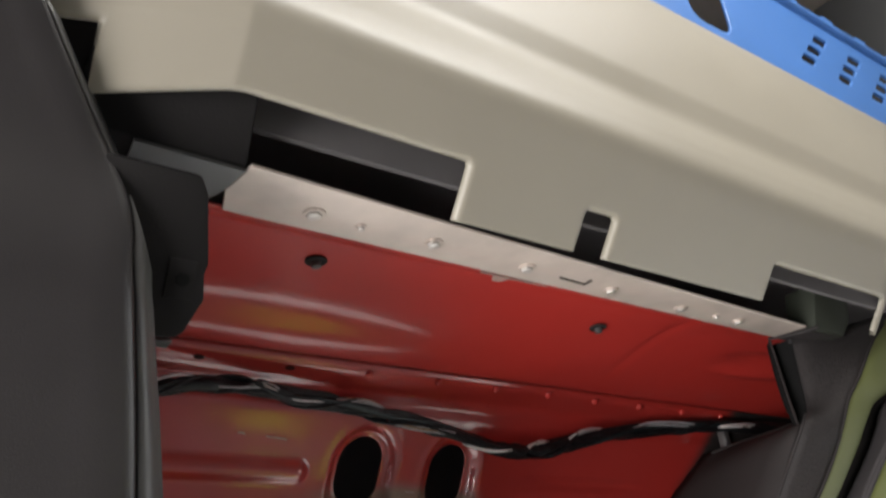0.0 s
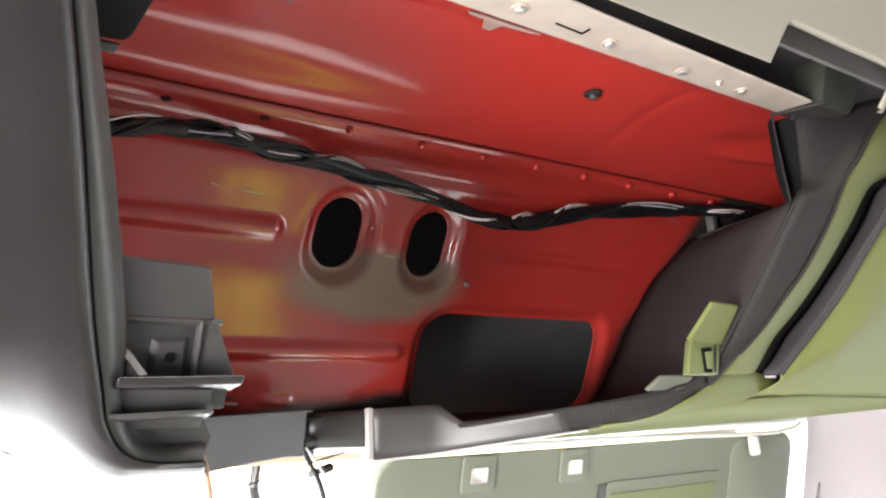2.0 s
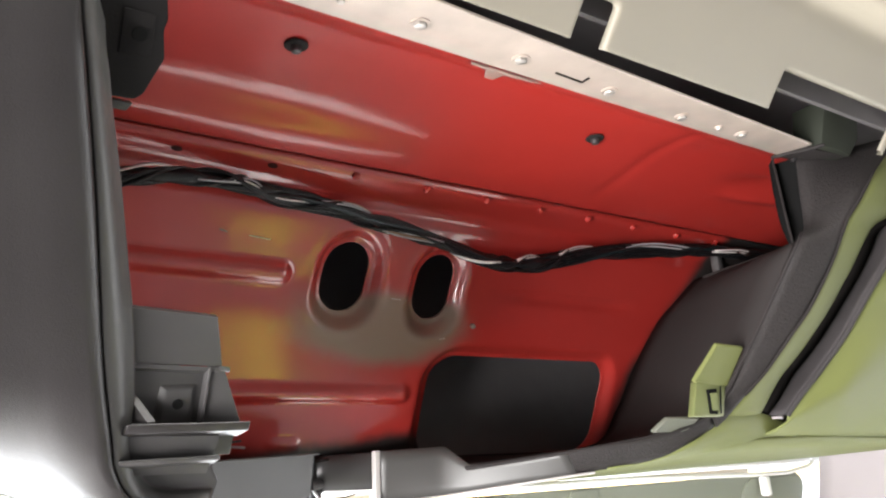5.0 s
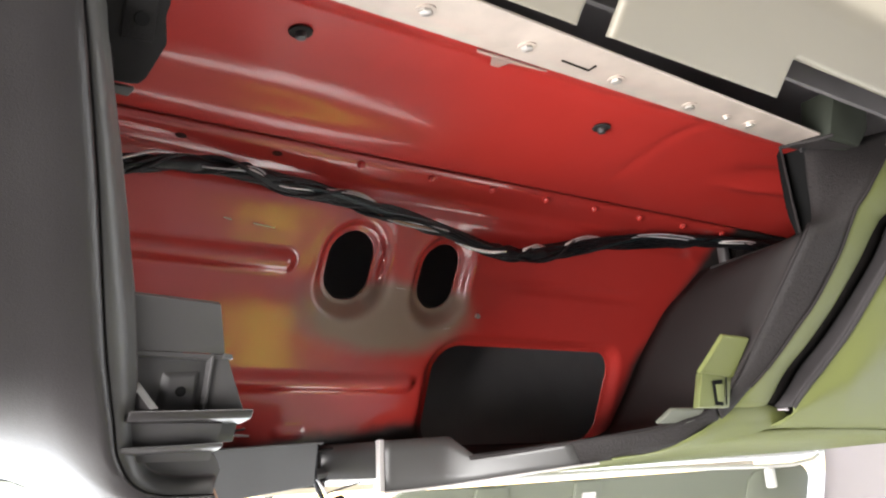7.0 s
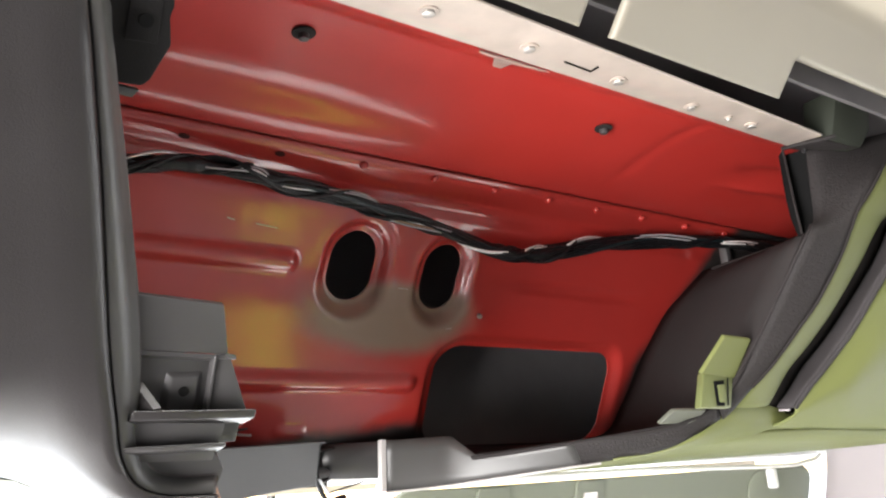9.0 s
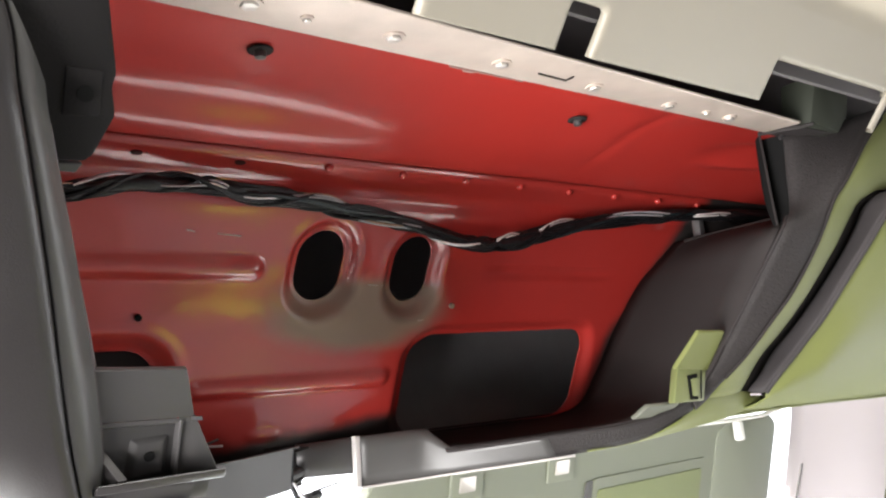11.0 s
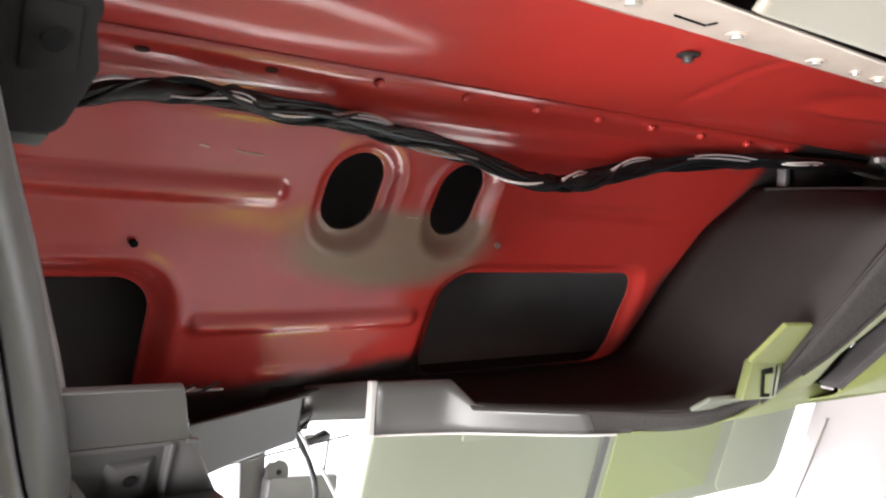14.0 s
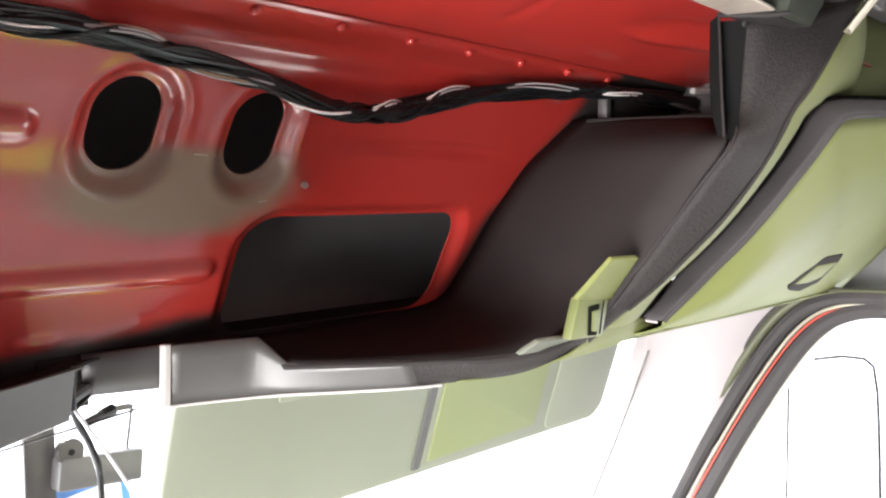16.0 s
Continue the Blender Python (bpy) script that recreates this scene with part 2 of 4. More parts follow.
    """A plate on the trim's plane: outline in x and z, its face off metres proud."""
    return slab([on_trim(x, z, off) for x, z in outline], [on_trim(x, z, off) - TRIM_N * thick for x, z in outline], bevel)


def box(c, s, bevel=0.0, turn=None, segments=2):
    bm = bmesh.new()
    bmesh.ops.create_cube(bm, size=1.0)
    bmesh.ops.scale(bm, vec=s, verts=bm.verts)
    if bevel:
        bmesh.ops.bevel(bm, geom=list(bm.edges), offset=bevel, segments=segments, affect="EDGES", profile=0.5)
    m = Matrix.Translation(c)
    if turn is not None:
        m = m @ turn
    bmesh.ops.transform(bm, matrix=m, verts=bm.verts)
    return bm


def tube(points, radius, sides=8, flat=1.0):
    """A tube along points; radius may be a list."""
    bm = bmesh.new()
    pts = [Vector(p) for p in points]
    rings = []
    up = Vector((0.13, 0.2, 1)).normalized()
    for i, p in enumerate(pts):
        d = (pts[min(i + 1, len(pts) - 1)] - pts[max(i - 1, 0)]).normalized()
        a = d.cross(up)
        if a.length < 1e-4:
            a = d.cross(Vector((1, 0, 0)))
        a.normalize()
        b = a.cross(d).normalized()
        r = radius[i] if isinstance(radius, (list, tuple)) else radius
        rings.append([bm.verts.new(p + a * r * math.cos(2 * math.pi * k / sides) + b * r * flat * math.sin(2 * math.pi * k / sides)) for k in range(sides)])
    for r0, r1 in zip(rings, rings[1:]):
        for k in range(sides):
            bm.faces.new((r0[k], r0[(k + 1) % sides], r1[(k + 1) % sides], r1[k]))
    bm.faces.new(rings[0])
    bm.faces.new(list(reversed(rings[-1])))
    return bm


def ruled(a, b, across=1, bulge=None):
    """A surface between two curves of equally many points."""
    bm = bmesh.new()
    grid = []
    for j in range(across + 1):
        t = j / across
        row = []
        for p, q in zip(a, b):
            v = Vector(p).lerp(Vector(q), t)
            if bulge is not None:
                v = v + bulge * 4 * t * (1 - t) * min(1.0, (Vector(q) - Vector(p)).length / 0.12)
            row.append(bm.verts.new(v))
        grid.append(row)
    for r0, r1 in zip(grid, grid[1:]):
        for k in range(len(r0) - 1):
            bm.faces.new((r0[k], r0[k + 1], r1[k + 1], r1[k]))
    return bm


def thicken(ob, t, offset=-1.0):
    m = ob.modifiers.new("thickness", "SOLIDIFY")
    m.thickness, m.offset = t, offset
    return ob


def ngon(c, axis, radius, depth, sides=6, spin=0.0, bevel=0.0):
    bm = bmesh.new()
    bmesh.ops.create_cone(bm, cap_ends=True, segments=sides, radius1=radius, radius2=radius, depth=depth)
    if bevel:
        bmesh.ops.bevel(bm, geom=list(bm.edges), offset=bevel, segments=2, affect="EDGES", profile=0.5)
    q = Vector((0, 0, 1)).rotation_difference(Vector(axis).normalized()).to_matrix().to_4x4()
    bmesh.ops.transform(bm, matrix=Matrix.Translation(c) @ q @ Matrix.Rotation(spin, 4, "Z"), verts=bm.verts)
    return bm


def smooth01(a, b, x):
    t = min(1.0, max(0.0, (x - a) / (b - a)))
    return t * t * (3 - 2 * t)


# ---- the red sheet metal ----
WALL = [(-0.0777, 1.9071), (-0.0755, 1.9015), (-0.066, 1.8975), (-0.052, 1.8920), (-0.046, 1.8850), (-0.0435, 1.874), (-0.013, 1.832), (0.001, 1.802), (0.017, 1.775), (0.033, 1.743), (0.050, 1.712), (0.058, 1.695), (0.064, 1.67)]


def wall_line(z):
    for (y0, z0), (y1, z1) in zip(WALL, WALL[1:]):
        if z <= z0 and z >= z1:
            t = (z0 - z) / (z0 - z1)
            return y0 + (y1 - y0) * t
    (y0, z0), (y1, z1) = WALL[:2] if z > WALL[0][1] else WALL[-2:]
    return y0 + (y1 - y0) * (z - z0) / (z1 - z0)


def wall_y(z):
    """The wall's profile, a long soft curve below the bend near its top."""
    half = 0.002 + 0.016 * smooth01(1.885, 1.855, z)
    return sum(wall_line(z + half * k / 4) * (5 - abs(k)) for k in range(-4, 5)) / 25


WALL_N = Vector((0, -0.885, -0.466))


def sd_slot(x, z, cx, cz, rx, rz, lean=0.0):
    """Signed distance to an upright slot with round ends."""
    x = x - cx - lean * (z - cz)
    z = (z - cz) * 1.13
    h = rz * 1.13 - rx
    return math.hypot(x, max(0.0, abs(z) - h)) - rx


def sd_round_box(x, z, x0, x1, z0, z1, r):
    qx = abs(x - (x0 + x1) / 2) - (x1 - x0) / 2 + r
    qz = (abs(z - (z0 + z1) / 2) - (z1 - z0) / 2 + r / 1.13) * 1.13
    return math.hypot(max(qx, 0), max(qz, 0)) + min(max(qx, qz), 0) - r


OVAL_L = (-0.1357, 1.8318, 0.0215, 0.0262)
OVAL_R = (-0.0427, 1.8308, 0.0198, 0.0262)


def sd_big(x, z):
    lean = 0.17 * (z - 1.735)
    return sd_round_box(x - lean - smooth01(1.77, 1.69, z) * 0.012, z, -0.032, 0.201, 1.6860, 1.7755, 0.026)


def hole_distance(x, z):
    return min(sd_slot(x, z, *OVAL_L), sd_slot(x, z, *OVAL_R), sd_big(x, z),
               sd_round_box(x, z, -0.60, -0.261, 1.655, 1.772, 0.026))


def rib(x, z, x0, x1, zc, half):
    u = max(x0 - x, 0, x - x1)
    r = math.hypot(u, (z - zc) * 1.13) / half
    return (1 - r * r) ** 1.4 if r < 1 else 0.0


def wall_relief(x, z):
    """How far the pressed sheet stands towards the cab."""
    h = 0.0
    for cx, cz, rx, rz in (OVAL_L, OVAL_R):
        s = sd_slot(x, z, cx, cz, rx, rz)
        w = 0.0120 + 0.004 * smooth01(cz, cz - 0.03, z)
        h -= 0.0095 * (1 - smooth01(0.0025, w, s))
        h += 0.0006 * math.exp(-((s - w - 0.002) / 0.003) ** 2)
    s = sd_big(x, z)
    h -= 0.0080 * (1 - smooth01(0.001, 0.015, s))
    s = sd_round_box(x, z, -0.60, -0.261, 1.655, 1.772, 0.026)
    h += 0.001 * math.exp(-((s - 0.020) / 0.004) ** 2) - 0.0085 * (1 - smooth01(0.001, 0.017, s))
    h += 0.0062 * rib(x, z, -0.60, -0.199, 1.832, 0.0105)
    h -= 0.0032 * rib(x, z, 0.030, 0.232, 1.8315, 0.0080) * smooth01(0.020, 0.07, x) * (1 - smooth01(0.185, 0.235, x))
    h += 0.0054 * rib(x, z, -0.228, -0.058, 1.7435, 0.0095)
    h += 0.0017 * rib(x, z, -0.176, -0.156, 1.7035, 0.0065)
    return h


def sheet(xs, zs, place, distance):
    """A pressed sheet over a grid, clipped to where distance is positive."""
    pts = [[(x, z, distance(x, z)) for x in xs] for z in zs]
    verts, faces, seen = [], [], {}

    def vert(p):
        key = (round(p[0], 6), round(p[1], 6))
        if key not in seen:
            seen[key] = len(verts)
            verts.append(place(p[0], p[1]))
        return seen[key]

    for j in range(len(zs) - 1):
        for i in range(len(xs) - 1):
            quad = [pts[j][i], pts[j][i + 1], pts[j + 1][i + 1], pts[j + 1][i]]
            if all(q[2] > 0 for q in quad):
                faces.append([vert(q) for q in quad])
                continue
            if all(q[2] <= 0 for q in quad):
                continue
            poly = []
            for a, b in zip(quad, quad[1:] + quad[:1]):
                if a[2] > 0:
                    poly.append(a)
                if (a[2] > 0) != (b[2] > 0):
                    t = a[2] / (a[2] - b[2])
                    poly.append((a[0] + (b[0] - a[0]) * t, a[1] + (b[1] - a[1]) * t, 0))
            ids = []
            for q in poly:
                k = vert(q)
                if k not in ids:
                    ids.append(k)
            if len(ids) > 2:
                faces.append(ids)
    me = bpy.data.meshes.new("sheet")
    me.from_pydata(verts, [], faces)
    me.shade_smooth()
    return me


def frange(a, b, step):
    n = max(1, round((b - a) / step))
    return [a + (b - a) * i / n for i in range(n + 1)]


def wall_place(x, z):
    y = wall_y(z)
    bead = 0.0024 * math.exp(-((z - 1.8945) / 0.0016) ** 2) * (1 - smooth01(-0.28, -0.19, x))
    return Vector((x, y, z)) + WALL_N * (bead + (wall_relief(x, z) if z < 1.882 else 0.0))


me = sheet(frange(-0.62, 0.50, 0.0028), frange(1.672, 1.9071, 0.0020), wall_place, hole_distance)
me.materials.append(RED_WALL)
front_wall = tagged(new("wall_front", me), "glossy red pressed sheet metal front wall with punched holes", "wall", kind="structure")
thicken(front_wall, 0.0014, -1.0)


def soft_step(u, k):
    return k * math.log(1 + math.exp(min(40.0, u / k)))


def roof_z(x, y):
    """Height of the red roof panel's underside."""
    fade = 1 - smooth01(-0.26, 0.02, x)
    edge = smooth01(-0.246, -0.205, y)
    z = 1.9165 + 0.0180 * edge
    # ridge and slope down to the seam
    bend = 0.35 * soft_step(y + 0.131, 0.004) + 0.42 * soft_step(y + 0.120, 0.004) - 0.60 * soft_step(y + 0.098, 0.004)
    soft = smooth01(-0.195, -0.070, y) / 0.963
    z -= fade * (0.0055 * min(1.0, max(0.0, (y + 0.205) / 0.074)) + bend) + (1 - fade) * 0.0285 * soft
    # shallow diagonal crease
    u = (x - 0.085) + (y + 0.122) * 0.2
    z += 0.0012 * math.exp(-((u) / 0.006) ** 2) * smooth01(-0.10, -0.13, y)
    # pressed wedge at the right-hand end
    v = y + 0.148 + 0.10 * (x - 0.21)
    z += 0.0060 * smooth01(0.19, 0.27, x) * (math.exp(-((v + 0.012) / 0.010) ** 2) - 0.8 * math.exp(-((v - 0.008) / 0.007) ** 2))
    return z


me = sheet(frange(-0.62, 0.50, 0.005), frange(-0.247, -0.0820, 0.0018), lambda x, y: Vector((x, y, roof_z(x, y))), lambda x, y: 1.0)
me.materials.append(RED)
roof_panel = tagged(new("roof_inner_panel", me), "glossy red painted roof panel above the opening", "panel", kind="structure")
thicken(roof_panel, 0.0012, 1.0)

for i, (x, y) in enumerate(((-0.160, -0.0685), (-0.091, -0.0695), (-0.026, -0.0695), (0.038, -0.0695), (0.101, -0.0695), (0.166, -0.0695), (0.234, -0.0695), (0.301, -0.070))):
    bm = bmesh.new()
    bmesh.ops.create_uvsphere(bm, u_segments=10, v_segments=6, radius=0.0037)
    bmesh.ops.scale(bm, vec=(1, 1, 0.75), verts=bm.verts)
    q = Vector((0, 0, 1)).rotation_difference(Vector((0, -0.42, -0.91))).to_matrix().to_4x4()
    bmesh.ops.transform(bm, matrix=Matrix.Translation((x, wall_y(1.9000) - 0.0016, 1.8992)) @ q, verts=bm.verts)
    part("rivet", bm, RED, front_wall)
for x in (-0.303, -0.230):
    q = Vector((0, 0, 1)).rotation_difference(Vector((0, -0.42, -0.91))).to_matrix().to_4x4()
    bm = bmesh.new()
    bmesh.ops.create_cone(bm, cap_ends=True, segments=18, radius1=0.0026, radius2=0.0026, depth=0.0010)
    bmesh.ops.scale(bm, vec=(1.55, 0.85, 1), verts=bm.verts)
    bmesh.ops.transform(bm, matrix=Matrix.Translation((x, wall_y(1.8985), 1.8980)) @ q, verts=bm.verts)
    part("fixing_hole", bm, BROWN, front_wall, "dark open fixing hole")
part("screw", ngon((0.002, -0.0035, 1.802), WALL_N, 0.0024, 0.003, 10), BOLT, front_wall, "small bright screw")
part("screw", ngon((-0.282, 0.0015, 1.797), WALL_N, 0.0026, 0.002, 10), HOLE, front_wall, "small dark pin hole")

for x0, x1, z0, z1 in ((-0.232, -0.214, 1.8545, 1.8535), (-0.090, -0.074, 1.8205, 1.8200), (-0.256, -0.250, 1.8560, 1.8552), (-0.03, -0.024, 1.7905, 1.7915)):
    p0, p1 = wall_place(x0, z0), wall_place(x1, z1)
    part("scratch", tube([p0 + WALL_N * 0.0001, (p0 + p1) / 2 + WALL_N * 0.0002, p1 + WALL_N * 0.0001], 0.0005, 5), ZINC, front_wall, "thin pale scratch in the paint")

# rubber plugs pressed into the roof panel
def plug(x, y):
    p = thing("rubber_plug", "small black rubber plug pressed into red panel", "plug", "plugs in the roof panel")
    z = roof_z(x, y)
    part("rim", ngon((x, y, z - 0.0010), (0, 0, 1), 0.0078, 0.0018, 24, 0, 0.0007), BLACK, p)
    part("stud", ngon((x, y, z - 0.0032), (0, 0, 1), 0.0036, 0.006, 12, 0, 0.0012), GREY_IN, p)


plug(-0.267, -0.181)
plug(0.017, -0.168)

# ---- zinc strip with bolts ----
strip = thing("bracket_strip", "bare zinc coated steel strip bolted along the red panel", "bracket")
outline = [(-0.369, -0.268), (-0.362, -0.2475), (-0.345, -0.247), (0.162, -0.243), (0.170, -0.272), (-0.20, -0.287), (-0.366, -0.295)]
part("plate", slab([(x, y, 1.9135) for x, y in outline], [(x, y, 1.9158) for x, y in outline], 0.0006, 1), ZINC, strip)
for x, y, r in ((-0.315, -0.266, 0.0075), (-0.283, -0.264, 0.0040), (-0.231, -0.265, 0.0070), (-0.151, -0.262, 0.0068), (-0.065, -0.258, 0.0066), (0.018, -0.255, 0.0064), (0.062, -0.256, 0.0038), (0.092, -0.256, 0.0064)):
    b = part("bolt", ngon((x, y, 1.9120), (0, 0, 1), r * 0.62, 0.0022, 6, x * 40, 0.0006), BOLT, strip)
    part("washer", ngon((x, y, 1.9131), (0, 0, 1), r * 0.90, 0.0012, 18), ZINC, b)
part("slot", box((-0.105, -0.2590, 1.9133), (0.026, 0.0012, 0.0012), 0.0, Matrix.Rotation(0.05, 4, "Z")), HOLE, strip, "punched dark slot")
part("slot", box((-0.0925, -0.2625, 1.9133), (0.0012, 0.0060, 0.0012)), HOLE, strip, "punched dark slot")
chip = [(-0.174, -0.2405), (-0.166, -0.231), (-0.158, -0.2285), (-0.150, -0.2275), (-0.131, -0.2035), (-0.124, -0.2035), (-0.128, -0.2200), (-0.124, -0.2270), (-0.116, -0.2330), (-0.113, -0.2405)]
part("tab", slab([(x, y, roof_z(x, y) - 0.0016 if y > -0.24 else 1.9150) for x, y in chip], [(x, y, roof_z(x, y) - 0.0004 if y > -0.24 else 1.9162) for x, y in chip]), ZINC, strip, "ragged bare metal tab")

# ---- beige shelf lip with notches ----
LIP = [(-0.310, 1.902), (-0.3235, 1.919), (-0.331, 1.929), (-0.343, 1.9445), (-0.350, 1.9535), (-0.3545, 1.961), (-0.3565, 1.966), (-0.3560, 1.974), (-0.3525, 1.988), (-0.3475, 2.003), (-0.3440, 2.014), (-0.3430, 2.021), (-0.3440, 2.029), (-0.3455, 2.042), (-0.3440, 2.06), (-0.338, 2.105), (-0.329, 2.145), (-0.324, 2.165), (-0.318, 2.174), (-0.308, 2.177), (-0.295, 2.176), (-0.27, 2.165)]
lip_len = [0.0]
for (y0, z0), (y1, z1) in zip(LIP, LIP[1:]):
    lip_len.append(lip_len[-1] + math.hypot(y1 - y0, z1 - z0))


def lip_point(x, s):
    for k in range(len(LIP) - 1):
        if s <= lip_len[k + 1] or k == len(LIP) - 2:
            t = (s - lip_len[k]) / (lip_len[k + 1] - lip_len[k])
            y = LIP[k][0] + (LIP[k + 1][0] - LIP[k][0]) * t
            z = LIP[k][1] + (LIP[k + 1][1] - LIP[k][1]) * t
            break
    y += 0.30 * max(0.0, -0.392 - x)
    if s < 0.06:
        d = min(1.0, max(0.0, lip_cut(x, s)) / 0.0045)
        roll = 0.0045 * (1 - math.sqrt(max(0.0, 1 - (1 - d) ** 2)))
        y, z = y + 0.8 * roll, z + 0.6 * roll
    end = max(0.0, x - 0.195)
    y += min(0.05, 9.0 * end * end) * (1 - smooth01(0.035, 0.09, s))
    return Vector((x, y, z))


def lip_cut(x, s):
    """Positive where the lip has material: three notches and the left step are cut out of its lower edge."""
    def rect(x0, x1, s1, r=0.003):
        qx, qs = abs(x - (x0 + x1) / 2) - (x1 - x0) / 2 + r, abs(s + 0.1) - (0.1 + s1) + r
        return math.hypot(max(qx, 0), max(qs, 0)) + min(max(qx, qs), 0) - r
    d = min(rect(-0.388, -0.250, 0.034), rect(-0.1535, -0.128, 0.0275), rect(0.047, 0.212, 0.029))
    if x < -0.386:
        d = min(d, s - 0.034 + (-0.385 - x) * 0.16)
    if x > 0.20:
        d = min(d, max(s - 0.046 - 0.10 * max(0.0, x - 0.24), 0.226 - x))
    if x < -0.452:
        d = min(d, s - 0.056)
    return d


s_rows = frange(0, 0.07, 0.00125) + frange(0.073, 0.165, 0.004) + [0.17, 0.20, 0.23, 0.255, 0.27, 0.28, 0.29, lip_len[-1]]
xs_lip = frange(-0.80, -0.46, 0.02) + frange(-0.457, 0.250, 0.0015) + frange(0.27, 0.79, 0.02)
me = sheet(xs_lip, s_rows, lip_point, lip_cut)
me.materials.append(BEIGE)
me.set_sharp_from_angle(angle=radians(50))
lip = tagged(new("overhead_shelf_lip", me), "beige moulded plastic lip of the overhead shelf with notched edge", "shelf")
thicken(lip, 0.0032, -1.0)

tagged(finish("shelf_floor", box((-0.45, 0.02, 2.158), (2.3, 0.60, 0.014), 0.002), TAN), "tan lined floor of the overhead shelf", "shelf", kind="structure")
tagged(finish("cavity_back", box((-0.1, -0.13, 1.990), (1.5, 0.36, 0.01), 0.0), SMOKE), "dark sheet metal above the shelf gap", "panel", kind="structure")
tagged(finish("gap_wall", box((-0.1, -0.290, 1.965), (0.9, 0.004, 0.05), 0.0), SMOKE), "dark sheet behind the shelf lip", "panel", kind="structure")

# The side and bottom panels are unseen, added to stop light leaks and reflections.
for nm, c, sz in (("cavity_front", (-0.1, 0.125, 1.8075), (1.3, 0.006, 0.283)), ("cavity_floor", (0.2, 0.096, 1.687), (0.7, 0.064, 0.004)), ("cavity_floor", (-0.455, 0.096, 1.6775), (0.6, 0.064, 0.004)), ("cavity_top", (-0.1, 0.03, 1.945), (1.3, 0.20, 0.004)), ("side_light_block", (0.462, -0.085, 1.845), (0.006, 0.15, 0.17)), ("side_light_block", (-0.655, 0.0, 1.80), (0.006, 0.25, 0.30)), ("bottom_light_block", (-0.48, 0.012, 1.6555), (0.35, 0.11, 0.004))):
    tagged(finish(nm, box(c, sz), BLACK if "floor" in nm else SMOKE), "dark sheet round the cavity, sides and bottom added against stray light", "panel", kind="structure")

# ---- black pocket panel on the right ----
FC = [(0.244, -0.205, 1.8545), (0.153, -0.2475, 1.832), (0.143, -0.228, 1.797), (0.137, -0.200, 1.754), (0.118, -0.168, 1.705), (0.075, -0.142, 1.687), (0.038, -0.094, 1.682), (-0.018, -0.004, 1.675)]
BC = [(x, wall_y(z) + 0.001, z) for x, z in ((0.302, 1.866), (0.283, 1.842), (0.264, 1.820), (0.245, 1.776), (0.232, 1.728), (0.212, 1.696), (0.130, 1.688), (-0.020, 1.688))]
pocket = thing("side_pocket", "matt black plastic side panel beside the red wall", "panel")
a, b = lerp_list(FC, 40), lerp_list(BC, 40)
thicken(part("shell", ruled(a, b, 6), BLACK, pocket), 0.003)
part("rim", tube([(0.244, -0.205, 1.8550), (0.258, -0.170, 1.8575), (0.274, -0.120, 1.8600), (0.290, -0.060, 1.8625)], 0.0018, 8), BLACK, pocket)
part("recess", box((0.3925, -0.066, 1.872), (0.180, 0.006, 0.030), 0.001), BLACK, pocket)
part("post", box((0.304, -0.0695, 1.8755), (0.010, 0.010, 0.030), 0.002), GREY_IN, pocket, "small grey post")

floor_tray = thing("lower_tray", "black plastic tray below the red wall", "tray")
thicken(part("floor", ruled(lerp_list([(-0.014, 0.000, 1.677), (-0.020, 0.026, 1.690), (-0.083, 0.046, 1.691), (-0.13, 0.050, 1.690), (-0.24, 0.02, 1.672), (-0.36, -0.02, 1.665)], 24), lerp_list([(-0.020, 0.062, 1.690), (-0.03, 0.062, 1.692), (-0.083, 0.062, 1.694), (-0.13, 0.062, 1.692), (-0.24, 0.066, 1.672), (-0.36, 0.066, 1.665)], 24), 2), BLACK, floor_tray), 0.002)

# Black plate added to darken the gap beside the support tab.
part("side", box((-0.146, 0.060, 1.676), (0.034, 0.004, 0.036), 0.001), BLACK, floor_tray)

# ---- right-hand trim: band, inner side, lining, groove, gasket ----
BAND_OUT = [(0.303, 1.944), (0.2397, 1.903), (0.217, 1.880), (0.206, 1.865), (0.194, 1.850), (0.187, 1.835), (0.183, 1.820), (0.1785, 1.805), (0.174, 1.790), (0.1695, 1.775), (0.162, 1.760), (0.157, 1.745), (0.152, 1.730), (0.144, 1.713), (0.1385, 1.7001), (0.1277, 1.6906)]
BAND_IN = [(0.146, 1.829), (0.143, 1.797), (0.139, 1.758), (0.134, 1.726), (0.128, 1.712), (0.118, 1.702)]
# inner edge: upright beside the slot, then along the sloping plane
BAND_EDGE = [Vector((0.1785, -0.250, 1.911)), Vector((0.1755, -0.249, 1.878)), Vector((0.1715, -0.249, 1.848))] + [on_trim(x, z, 0.002) for x, z in BAND_IN]
frame_trim = thing("overhead_trim_frame", "charcoal grained plastic frame round the open roof cavity", "trim frame")
a = lerp_list(BAND_EDGE, 40)
b = [on_lining(p.x, p.z, 0.006) for p in lerp_list([(x, 0, z) for x, z in BAND_OUT], 40)]
thicken(part("band", ruled(a, b, 5, Vector((0, -0.004, -0.003))), BAND, frame_trim), 0.0012, 1.0)
# dark slot between the band and the cavity
inner = [(0.1700, -0.234, 1.916), (0.1645, -0.238, 1.888), (0.1590, -0.242, 1.860), (0.1545, -0.246, 1.833)]
outer = [(0.1805, -0.2512, 1.912), (0.1775, -0.2500, 1.878), (0.1735, -0.2500, 1.848), (0.1550, -0.2510, 1.829)]
deep = [(0.1790, -0.224, 1.914), (0.1745, -0.226, 1.885), (0.1690, -0.230, 1.856), (0.1590, -0.240, 1.832)]
